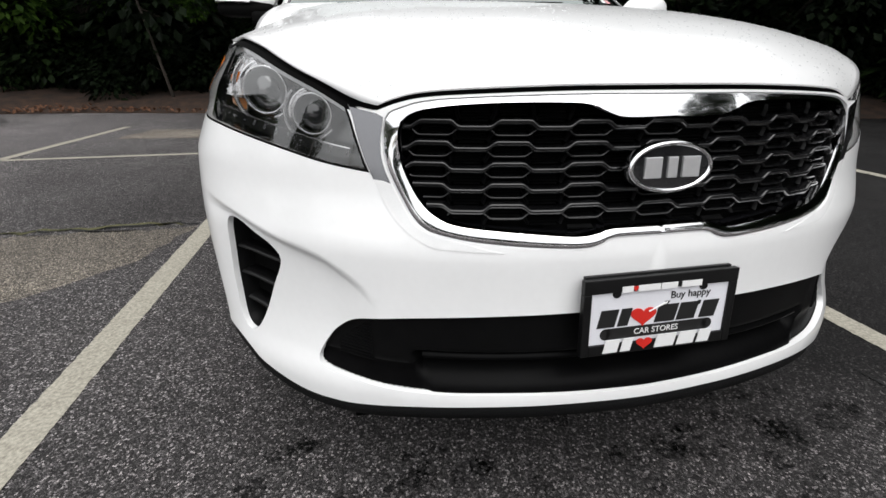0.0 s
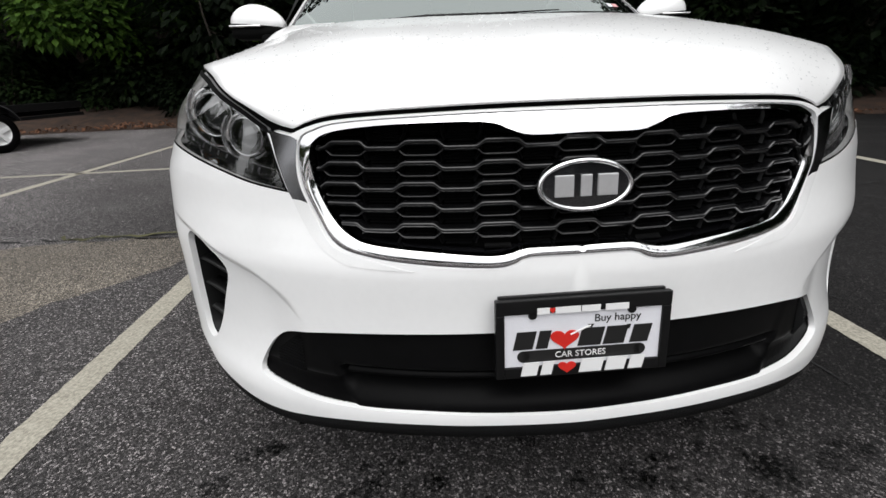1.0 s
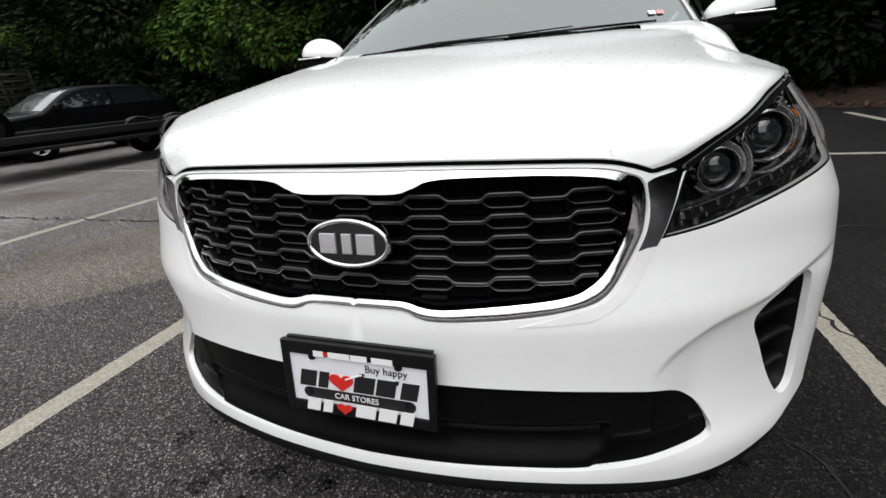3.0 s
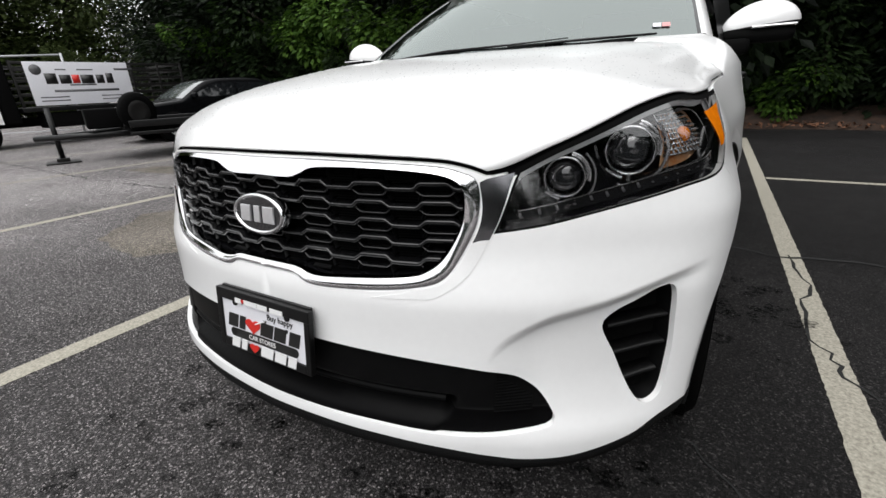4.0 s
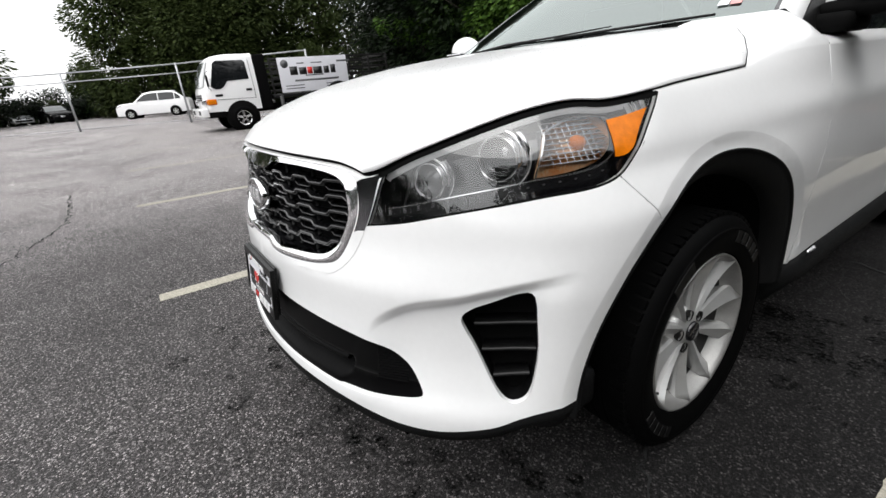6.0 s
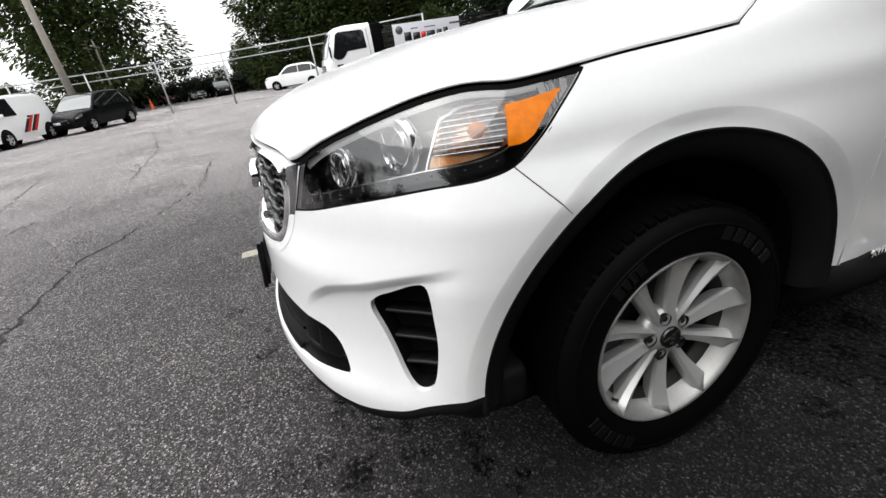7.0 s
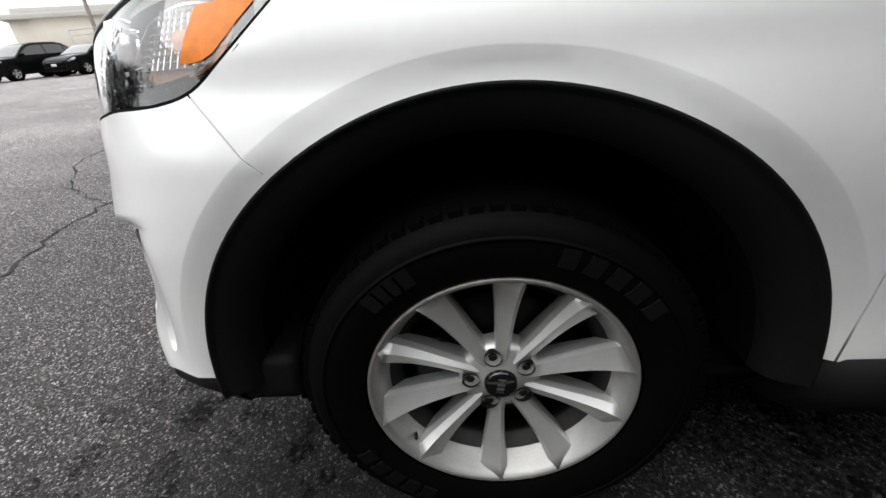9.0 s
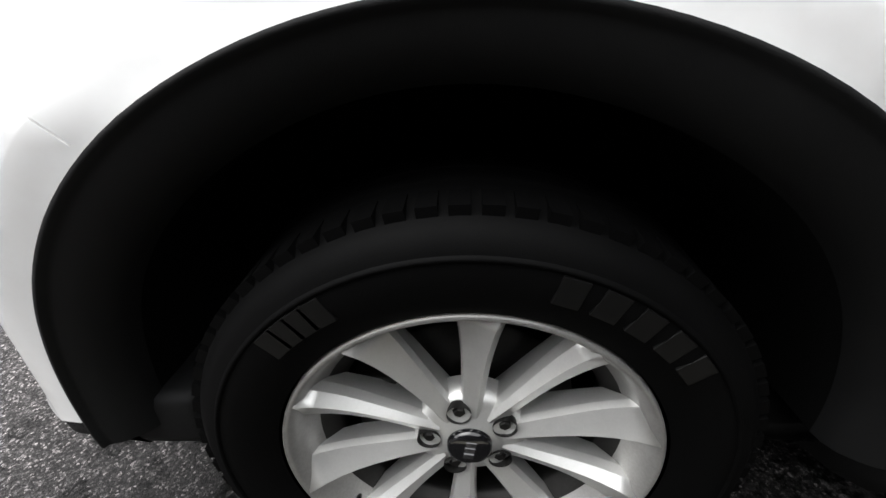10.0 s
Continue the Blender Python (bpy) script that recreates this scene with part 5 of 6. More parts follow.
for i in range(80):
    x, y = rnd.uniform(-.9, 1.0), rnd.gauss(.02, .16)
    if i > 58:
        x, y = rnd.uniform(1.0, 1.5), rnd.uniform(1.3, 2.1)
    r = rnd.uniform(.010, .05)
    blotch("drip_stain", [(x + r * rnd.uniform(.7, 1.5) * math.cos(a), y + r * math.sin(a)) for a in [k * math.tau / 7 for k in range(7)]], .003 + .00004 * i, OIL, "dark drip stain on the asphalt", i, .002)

# leaf litter and soil where the wood begins
# litter brown taken darker, with the canopy's shade in the colour
SOIL = material("leaf_litter", (.060, .031, .018), .95, color2=(.012, .008, .006), scale=5, bump=1.0, bump_scale=40)
bm = bmesh.new()
rnd = random.Random(3)
rows = []
for j in range(40):
    row = []
    for i in range(121):
        x = -26 + i * .4
        y0 = 9.75 + .25 * math.sin(x * .7) - 3.6 * smooth(3, 11, x)
        y = y0 + j * .3
        row.append((x, y, .004 + .10 * smooth(0, 4, j) + j * .035 + rnd.uniform(0, .05) * min(j, 2)))
    rows.append(row)
tagged(part("ground_bank", sheet(rows), SOIL), "bank of brown leaf litter under the trees", "ground", kind="structure")
LITTER = [material("dead_leaf", c, .9, vary=.4, scale=30) for c in ((.16, .07, .035), (.10, .05, .03))]
bm = bmesh.new()
for i in range(2600):
    x = rnd.uniform(-12, 9)
    y = 9.8 + .25 * math.sin(x * .7) - 3.6 * smooth(3, 11, x) + abs(rnd.gauss(0, .8)) - .1
    z = .03 + .10 * smooth(0, 1.2, y - 9.8)
    m = pose(x, y, z + rnd.uniform(0, .05), rnd.uniform(-50, 50), rnd.uniform(-50, 50), rnd.uniform(0, 360))
    s = rnd.uniform(.03, .07)
    bm.faces.new([bm.verts.new(m @ Vector(p)) for p in ((-s, 0, 0), (0, -s * .5, .01), (s, 0, 0), (0, s * .5, .01))])
tagged(part("dead_leaves", bm, LITTER[0], None, flat=True), "brown dead leaves along the edge of the lot", "leaves", kind="stuff")


# ---- trees ----
def leaf_material(name, c1, c2):
    m = bpy.data.materials.new(name)
    m.use_nodes = True
    n, l = m.node_tree.nodes, m.node_tree.links
    b = n["Principled BSDF"]
    g = n.new("ShaderNodeNewGeometry")
    r = n.new("ShaderNodeValToRGB")
    r.color_ramp.elements[0].color, r.color_ramp.elements[1].color = (*c1, 1), (*c2, 1)
    l.new(g.outputs["Random Per Island"], r.inputs[0])
    l.new(r.outputs[0], b.inputs["Base Color"])
    b.inputs["Roughness"].default_value, b.inputs["Specular IOR Level"].default_value = .6, .15
    t, mx = n.new("ShaderNodeBsdfTranslucent"), n.new("ShaderNodeMixShader")
    l.new(r.outputs[0], t.inputs[0])
    mx.inputs[0].default_value = .3
    l.new(b.outputs[0], mx.inputs[1])
    l.new(t.outputs[0], mx.inputs[2])
    l.new(mx.outputs[0], n["Material Output"].inputs[0])
    return m


LEAF = leaf_material("leaves", (.006, .013, .004), (.020, .038, .010))
# nearly black: the shaded gaps between clumps are put into this leaf colour
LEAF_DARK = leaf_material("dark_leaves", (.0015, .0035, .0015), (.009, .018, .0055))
LEAF_BRIGHT = leaf_material("bright_leaves", (.028, .066, .010), (.085, .16, .024))
LEAF_FAR = leaf_material("far_leaves", (.024, .038, .010), (.066, .088, .027))
BARK = material("bark", (.075, .062, .050), .95, color2=(.03, .025, .02), scale=14, bump=1.0, bump_scale=50)


def crown(seed, clumps, spread, per, leaf, droop=.3):
    """Leaves in uneven clumps: each clump a centre and a radius."""
    rnd = random.Random(seed)
    verts, faces = [], []
    for cx, cy, cz, r in clumps:
        for _ in range(int(per * (r / spread) ** 2)):
            d = Vector((rnd.gauss(0, 1), rnd.gauss(0, 1), rnd.gauss(0, .8))).normalized() * r * rnd.uniform(.55, 1.08) ** .6
            p = Vector((cx, cy, cz)) + d
            s = leaf * rnd.uniform(.6, 1.3)
            out = Vector((d.x, d.y, d.z * .5 - droop * r)).normalized()
            side = out.cross(Vector((0, 0, 1)) + Vector((rnd.uniform(-.6, .6), rnd.uniform(-.6, .6), 0))).normalized()
            up = side.cross(out)
            k = len(verts)
            verts += [p, p + out * s * .5 + side * s * .28 + up * s * .08, p + out * s, p + out * s * .5 - side * s * .28 + up * s * .08]
            faces += [(k, k + 1, k + 2, k + 3)]
    me = bpy.data.meshes.new("crown")
    me.from_pydata(verts, [], faces)
    return me


def tree_kind(seed, height, spread, low, leaf, mat, count=16, per=260, trunk=.16):
    """A tree at the origin: tapered trunk, limbs, and a crown of leaf clumps from low to height."""
    rnd = random.Random(seed)
    t = thing("tree", "tall leafy tree at the edge of the lot", "tree", "trees")
    lean_x, lean_y = rnd.uniform(-.08, .08), rnd.uniform(-.08, .08)
    bm = tube([(lean_x * z, lean_y * z, z) for z in (-.1, .3, height * .3, height * .6, height * .9)], trunk, 9, None, [trunk * 1.5, trunk * 1.05, trunk * .8, trunk * .5, trunk * .12])
    clumps = []
    for i in range(count):
        f = i / (count - 1)
        z = low + (height - low) * f
        reach = spread * (1 - .75 * f ** 2) * rnd.uniform(.35, 1.0)
        a = i * 2.4 + rnd.uniform(-.5, .5)
        c = (lean_x * z + reach * math.cos(a), lean_y * z + reach * math.sin(a), z)
        clumps.append((*c, spread * rnd.uniform(.30, .55)))
        zt = max(z - reach * .5, .3)
        tube([(lean_x * zt, lean_y * zt, zt), (lean_x * z + reach * .5 * math.cos(a), lean_y * z + reach * .5 * math.sin(a), (z + zt) / 2 + .1), c], .05, 6, bm, [trunk * .45, trunk * .25, trunk * .08])
    part("trunk", bm, BARK, t, "grey-brown bark")
    me = crown(seed, clumps, spread * .42, per, leaf)
    me.materials.append(mat)
    c = new("crown", me)
    c.parent = t
    return t


def shrub_kind(seed, wide, tall, leaf, mat, label, per=240, count=9):
    rnd = random.Random(seed)
    t = thing("shrub", label, "shrub", "shrubs")
    clumps = []
    bm = bmesh.new()
    for i in range(count):
        a = i * 2.4
        c = (wide * .7 * rnd.random() ** .5 * math.cos(a), wide * .5 * rnd.random() ** .5 * math.sin(a), tall * rnd.uniform(.2, .9))
        clumps.append((*c, wide * rnd.uniform(.22, .42)))
        tube([(0, 0, -.05), (c[0] * .4, c[1] * .4, c[2] * .6), c], .02, 5, bm, [.03, .02, .006])
    part("stem", bm, BARK, t)
    me = crown(seed, clumps, wide * .33, per, leaf, .5)
    me.materials.append(mat)
    o = new("crown", me)
    o.parent = t
    return t


rnd = random.Random(11)
wood_edge = lambda x: 3.6 * smooth(3, 11, x)
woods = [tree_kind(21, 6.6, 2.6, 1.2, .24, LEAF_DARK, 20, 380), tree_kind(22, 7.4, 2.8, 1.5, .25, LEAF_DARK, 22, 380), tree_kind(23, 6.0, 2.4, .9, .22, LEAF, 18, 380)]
woods[0].matrix_world, woods[1].matrix_world, woods[2].matrix_world = pose(-3.0, 13.2, .2), pose(1.5, 13.8, .3, 0, 0, 60), pose(-7.2, 13.0, .2, 0, 0, 140)
for i in range(100):
    row = i % 5
    x = -15.5 + (i // 5) * 2.1 + rnd.uniform(-.8, .8)
    y = (13.0, 15.3, 17.6, 20.2, 23.0)[row] + rnd.uniform(-.7, .7) - wood_edge(x)
    if any(math.hypot(x - a, y - b) < 1.2 for a, b in ((-3, 13.2), (1.5, 13.8), (-7.2, 13))):
        continue
    s = rnd.uniform(.85, 1.2)
    copy_thing(woods[rnd.randrange(3)], pose(x, y, .3, 0, 0, rnd.uniform(0, 360)) @ Matrix.Scale(s, 4))
# unseen trees added on the other sides, to shade the flank and darken reflections
for i in range(34):
    x, y = (14.0 + rnd.uniform(-.5, .8), 7 - i * 1.2) if i < 14 else (24 - (i - 14) * 2.2, -27 + rnd.uniform(-1.5, 1.5))
    copy_thing(woods[i % 3], pose(x, y, 0, 0, 0, rnd.uniform(0, 360)) @ Matrix.Scale(rnd.uniform(.95, 1.2) * (1.3 if i < 14 else 1), 4))
for x, y in ((-17.6, 14.2), (-19.8, 15.6), (-18.4, 18.0), (-16.6, 16.4), (-22, 17), (-20.6, 13.0), (-22.8, 14.0), (-24.8, 15.0), (-26.8, 16.2), (-25.5, 18.5)):
    copy_thing(woods[rnd.randrange(2)], pose(x, y, .2, 0, 0, rnd.uniform(0, 360)))
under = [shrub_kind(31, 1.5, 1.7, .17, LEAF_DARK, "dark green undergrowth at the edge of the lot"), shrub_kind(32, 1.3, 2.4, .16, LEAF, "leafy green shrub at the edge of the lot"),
         shrub_kind(33, 1.7, 1.7, .20, LEAF_BRIGHT, "bright green shrub at the edge of the lot")]
under[0].matrix_world, under[1].matrix_world, under[2].matrix_world = pose(-4.4, 11.6, .2), pose(-1.9, 11.8, .2), pose(-8.0, 11.3, 1.5)
for i in range(44):
    x = -16 + i * .9 + rnd.uniform(-.3, .3)
    k = rnd.choice((0, 0, 1, 1))
    copy_thing(under[k], pose(x, 11.7 + rnd.uniform(-.5, .9) - wood_edge(x), .15, 0, 0, rnd.uniform(0, 360)) @ Matrix.Scale(rnd.uniform(.7, 1.25), 4))
for x, y, z, s in ((-9.6, 11.6, 1.7, 1.1), (-6.2, 11.6, 1.9, .8), (-11.6, 12.2, 1.9, 1.1), (-3.7, 11.4, 1.8, .4), (2.4, 11.0, .1, .55), (-2.6, 11.2, .2, .5), (-14, 12.5, 2.2, 1.0), (-18.3, 11.6, 2.3, .9), (-16.4, 11.5, 2.2, .8)):
    copy_thing(under[2], pose(x, y, z, 0, 0, rnd.uniform(0, 360)) @ Matrix.Scale(s, 4))
# a bare leaning stem
tagged(part("sapling", tube([(-4.35, 10.6, 0), (-4.5, 10.6, 1.0), (-4.75, 10.7, 2.4), (-4.8, 10.8, 3.4)], .03, 7, None, [.035, .03, .024, .012]), BARK), "bare leaning sapling stem among undergrowth", "tree")

# far trees beyond the fence
far_trees = [tree_kind(41, 12, 4.8, .8, .5, LEAF_FAR, 34, 700, .25), tree_kind(42, 17, 6.4, 3.0, .46, LEAF_FAR, 44, 800, .4)]
far_trees[0].matrix_world, far_trees[1].matrix_world = pose(-62, -2, 0) @ Matrix.Scale(.42, 4), pose(-50, -13.6, 0)
for x, y, k, s in ((-60, 6, 0, .9), (-58, 13, 0, 1.0), (-55, 20, 0, 1.1), (-48, 26, 0, 1.1), (-40, 22, 0, .95), (-34, 20, 0, 1.0), (-28, 17, 0, 1.0), (-66, -9, 0, .42), (-70, -16, 0, .7), (-74, -24, 0, .75),
                   (-50, 12, 1, .8), (-45, 19, 1, .85), (-38, 14.5, 0, .8), (-72, 2, 0, .55), (-75, -34, 0, .8), (-70, -44, 0, .7), (-33, 25, 1, .9), (-61, -18, 0, .6), (-56, -5, 0, .36), (-57, 1, 0, .45), (-60, -6.5, 0, .4), (-63, 1.5, 0, .5), (-51, 3.2, 1, .8), (-50, 7.5, 1, .85), (-47, 11, 1, .8), (-52, -.2, 0, .6), (-49, 15, 0, 1.0), (-56, -24, 0, .75), (-62, -28, 0, .8)):
    copy_thing(far_trees[k], pose(x, y, 0, 0, 0, rnd.uniform(0, 360)) @ Matrix.Scale(s, 4))

for i in range(26):
    x, y = -66 - 4 * math.sin(i * 1.7), -26 + i * 1.9
    copy_thing(far_trees[0], pose(x, y, -.4, 0, 0, rnd.uniform(0, 360)) @ Matrix.Scale(rnd.uniform(.34, .50), 4))

for i in range(22):
    copy_thing(under[i % 2], pose(-57 + .8 * math.sin(i * 2.1), -24 + i * 1.7, 0, 0, 0, rnd.uniform(0, 360)) @ Matrix.Scale(rnd.uniform(1.3, 1.9), 4))

# ---- fence ----
# trailer fender grey, darkened to stand for the shade of the canopy above
FENDER_SHADE = material("shaded_fender_metal", (.03, .03, .032), .65, .3, vary=.35, scale=14)
STEEL = material("galvanised_steel", (.42, .43, .44), .45, .7, vary=.2, scale=20)
fence_line = [(-19.6, 7.3), (-24.4, 2.6), (-27.3, -2.0), (-28.8, -5.6), (-29.6, -9.3), (-31, -13.5), (-33, -18.5), (-35, -24), (-37, -30)]
fence = thing("fence", "tall galvanised chain-link fence round the lot", "fence")
for x, y in fence_line:
    part("post", tube([(x, y, 0), (x, y, 2.75)], .045, 8), STEEL, fence)
for a, b in zip(fence_line, fence_line[1:]):
    for z, r in ((2.7, .035), (2.3, .03), (.12, .02)):
        part("rail", tube([(*a, z), (*b, z)], r, 6), STEEL, fence)


# ---- vehicles ----
def tyre_wheel(parent, x, y, r, w, s, rim_mat):
    wh = part("wheel", lathe([(r * .6, 0), (r * .66, w * .06), (r * .92, w * .04), (r, -w * .12), (r, -w * .85), (r * .9, -w), (r * .4, -w)], 28), RUBBER, parent)
    wh.matrix_local = Matrix.Translation((s * x, y, r)) @ Matrix.Diagonal((s, 1, 1, 1))
    rim = part("rim", lathe([(r * .64, .004), (r * .56, -.01), (r * .5, -.05), (r * .2, -.02), (0, -.015)], 24), rim_mat, wh)
    bm = bmesh.new()
    for i in range(5):
        box(bm, (-.02, .004), (-r * .09, r * .09), (r * .08, r * .6), .004, Matrix.Rotation(i * math.tau / 5, 4, "X"))
    part("spokes", bm, rim_mat, wh, flat=True)


def passenger_car(name, label, paint, m, L=4.5, W=1.8, H=1.65, nose_z=.78, hood_z=1.0, boot=False, decal=False):
    """A closed car, facing -y, its origin under its middle: lofted shell, glass, lamps, wheels."""
    v = thing(name, label, "car" if name != "van" else "van", "", m)
    h, sill = L / 2, .26
    a0, a1, b1, b0 = -h + .25 * L, -h + .43 * L, h - (.27 if boot else .17) * L, h - (.12 if boot else .03) * L
    if name == "van":
        a0, a1, b1, b0 = -h + .13 * L, -h + .30 * L, h - .14, h - .03
    top_z = spline([(-h, nose_z - .30), (-h + .04, nose_z - .12), (-h + .14, nose_z), (-h + .45, (nose_z + hood_z) / 2 + .03), (a0, hood_z), (a0 + .01, hood_z + .005), (a1, H - .07), (a1 + .30, H - .01), ((a1 + b1) / 2, H),
                    (b1 - .2, H - .03), (b1, H - .09), (b0, hood_z + .06), (max(b0 + .02, h - .05), hood_z), (h + .02, hood_z - .2)])

    def half(y, z):
        """Half the width at y and height z: rounded in plan at the ends, leaning in above the waist."""
        end = min(1, max(0, (h - abs(y)) / .55))
        w = W / 2 * (.80 + .20 * math.sin(end * math.pi / 2))
        waist = hood_z - .04
        return w * (1 - .22 * max(0, z - waist) / (H - waist) - .06 * max(0, .5 - z) / .25)

    def side(y, f, out=0.0):
        z = sill + (top_z(y) - .05 - sill) * f
        return half(y, z) + out, z

    ys = sorted([-h, -h + .02, -h + .05, -h + .1, -h + .16, -h + .3, -h + .45, a0 - .1, a0, a0 + .02] + [a0 + (a1 - a0) * k / 5 for k in range(1, 6)] + [a1 + (b1 - a1) * k / 6 for k in range(1, 7)] + [b1 + (b0 - b1) * k / 4 for k in range(1, 5)] + [h - .04, h])
    rows = []
    for y in ys:
        ring = [side(y, f) for f in (0, .2, .45, .7, .85, .95, 1)]
        wt = ring[-1][0]
        over = [(wt * .94, top_z(y) - .012), (wt * .75, top_z(y)), (0, top_z(y) + .015)]
        prof = ring + over
        rows.append([(-x, y, z) for x, z in prof] + [(x, y, z) for x, z in prof[-2::-1]])
    bm = sheet(rows)
    for r in (rows[0], rows[-1]):
        bm.faces.new([bm.verts.new(p) for p in r])
    bmesh.ops.recalc_face_normals(bm, faces=bm.faces)
    part("body", bm, paint, v)

    def glass_band(y0, y1, rise=.014):
        out = []
        for k in range(6):
            y = y0 + (y1 - y0) * k / 5
            w = half(y, top_z(y) - .05) * .92
            out.append([(w * q, y + (-.01 if y0 < 0 else .01), top_z(y) + rise - .02 * abs(q) ** 4) for q in (-1, -.8, -.4, 0, .4, .8, 1)])
        return sheet(out)
    part("windscreen", glass_band(a0 + .06, a1 - .04), SCREEN, v)
    part("rear_window", glass_band(b1 + .02, b0 - .06 if boot else b0 - .02), DARKGLASS, v)
    for s in (1, -1):
        cuts = [a0 + .26, (a1 + b1) / 2 - .15, b1 - .02, b1 + (b0 - b1) * .55] if name != "van" else [a0 + .42, a0 + 1.45]
        for p, q in zip(cuts, cuts[1:]):
            grid = []
            for k in range(6):
                y = p + .03 + (q - p - .06) * k / 5
                lo, hi = hood_z + .05, max(hood_z + .07, top_z(y) - .13)
                grid.append([(s * (half(y, lo + (hi - lo) * f) + .008), y, lo + (hi - lo) * f) for f in (0, .33, .66, 1)])
            part("side_window", sheet(grid), DARKGLASS, v)
        grid = []
        for k in range(5):
            y = -h + .03 + .42 * k / 4
            lo, hi = nose_z - .16 + .03 * k, min(nose_z - .02 + .03 * k, top_z(y) - .055)
            grid.append([(s * (half(y, hi) + .010 - (.28 if k == 0 else 0)), y - (.02 if k < 2 else 0), z) for z in (min(lo, hi - .03), hi)])
        part("headlamp", sheet(grid), REFLECT, v)
        part("mirror", boxes(((min(s * W * .48, s * W * .59), max(s * W * .48, s * W * .59)), (a0 + .28, a0 + .38), (hood_z + .02, hood_z + .16)), bevel=.03), paint, v)
        part("door_handle", boxes(((min(s * W * .48, s * (W / 2 + .02)), max(s * W * .48, s * (W / 2 + .02))), (.15, .33), (hood_z - .13, hood_z - .10)), bevel=.008), paint, v)
        for y in (-h + .19 * L, h - .20 * L):
            disc = lathe([(0, .0), (.385, .0), (.395, -.02), (.395, -.30)], 28)
            arch = part("arch", disc, MATTE, v)
            arch.matrix_local = Matrix.Translation((s * (W / 2 + .004), y, .36)) @ Matrix.Diagonal((s, 1, 1, 1))
            tyre_wheel(v, W / 2 + .02, y, .33, .21, s, ALLOY)
    part("lower_grille", boxes(((-W * .34, W * .34), (-h - .02, -h + .08), (.34, .50)), bevel=.02), MATTE, v)
    part("grille", boxes(((-W * .27, W * .27), (-h - .02, -h + .08), (nose_z - .20, nose_z - .11)), bevel=.02), GLOSS, v)
    part("number_plate", boxes(((-.16, .16), (-h - .035, -h - .018), (.50, .61))), PLATE, v)
    if decal:
        for mat, o in ((RED, 0), (INK, .28), (RED, .46), (INK, -.2)):
            for s in (1, -1):
                part("decal", sheet([[(s * (half(.1, z) + .010), y0 + o + (z - .52) * 1.1, z) for z in (.50, .75, 1.0, 1.12)] for y0 in (-.2, .0)]), mat, v)
    return v


SCREEN = material("pale_screen", (.07, .08, .08), .04, coat=.6)
DARKPAINT = material("black_car_paint", (.003, .0032, .0037), .25, spec=.12)
GREYPAINT = material("blue_grey_car_paint", (.09, .11, .12), .2, .3, coat=.8, vary=.1, scale=3)
MAROON = material("dark_red_car_paint", (.12, .02, .02), .2, coat=.8)
SILVERPAINT = material("silver_car_paint", (.45, .46, .47), .25, .5, coat=.6)
CREAM = material("cream_wall", (.62, .58, .50), .85, vary=.08, scale=1.5, bump=.3, bump_scale=40)

passenger_car("suv", "white sport utility vehicle parked beyond the fence", WHITE, pose(-40.6, 2.3, 0, 0, 0, -18), L=5.0, W=1.95, H=1.85, nose_z=1.0, hood_z=1.15)
passenger_car("hatchback", "blue-grey hatchback parked in a row", GREYPAINT, pose(-24.4, -15.2, 0, 0, 0, 82), L=4.3, W=1.8, H=1.50, nose_z=.84, hood_z=1.0)
passenger_car("sedan", "black sedan parked in a row", DARKPAINT, pose(-23.8, -18.6, 0, 0, 0, 80), L=4.7, W=1.85, H=1.47, nose_z=.82, hood_z=.98, boot=True)
passenger_car("suv", "dark sport utility vehicle at the end of the row", DARKPAINT, pose(-22.9, -21.6, 0, 0, 0, 80), L=4.7, W=1.88, H=1.7, nose_z=.92, hood_z=1.08)
passenger_car("sedan", "dark sedan parked behind the row", DARKPAINT, pose(-27.5, -17.5, 0, 0, 0, 84), L=4.7, W=1.85, H=1.6, hood_z=.95)
passenger_car("van", "white delivery van with red and black stripes", WHITE, pose(-22.4, -10.7, 0, 0, 0, 82), L=4.6, W=1.8, H=2.0, nose_z=1.0, hood_z=1.14, decal=True)
passenger_car("suv", "dark sport utility vehicle parked by the fence", DARKPAINT, pose(-26.0, -8.6, 0, 0, 0, 72), L=4.8, W=1.9, H=1.75)
for i, (x, y, mat, lab) in enumerate(((-55, -5.2, DARKPAINT, "black"), (-57, -8.2, SILVERPAINT, "silver"), (-58, -11, MAROON, "dark red"), (-59, -13.5, SILVERPAINT, "silver"))):
    passenger_car("car_far", lab + " car parked far off beyond the fence", mat, pose(x, y, 0, 0, 0, 110), L=4.6, H=1.55)
passenger_car("pickup", "black vehicle parked beside the trailer", DARKPAINT, pose(-11.9, 7.6, 0, 0, 0, -6), L=4.6, W=1.8, H=1.55, nose_z=.82, hood_z=1.02)

# stake-bed truck
truck = thing("truck", "white cab-over truck with a black stake bed", "truck", "", pose(-15.75, 5.5, 0))
CAB = ((.62, -3.42, .98), (1.0, -3.46, 1.0), (1.25, -3.44, 1.0), (1.5, -3.36, .99), (2.15, -3.10, .93), (2.27, -2.98, .90), (2.32, -2.7, .82))
cab_half = spline([(z, w) for z, yf, w in CAB])
cab_front = spline([(z, yf) for z, yf, w in CAB])
cab_rows = []
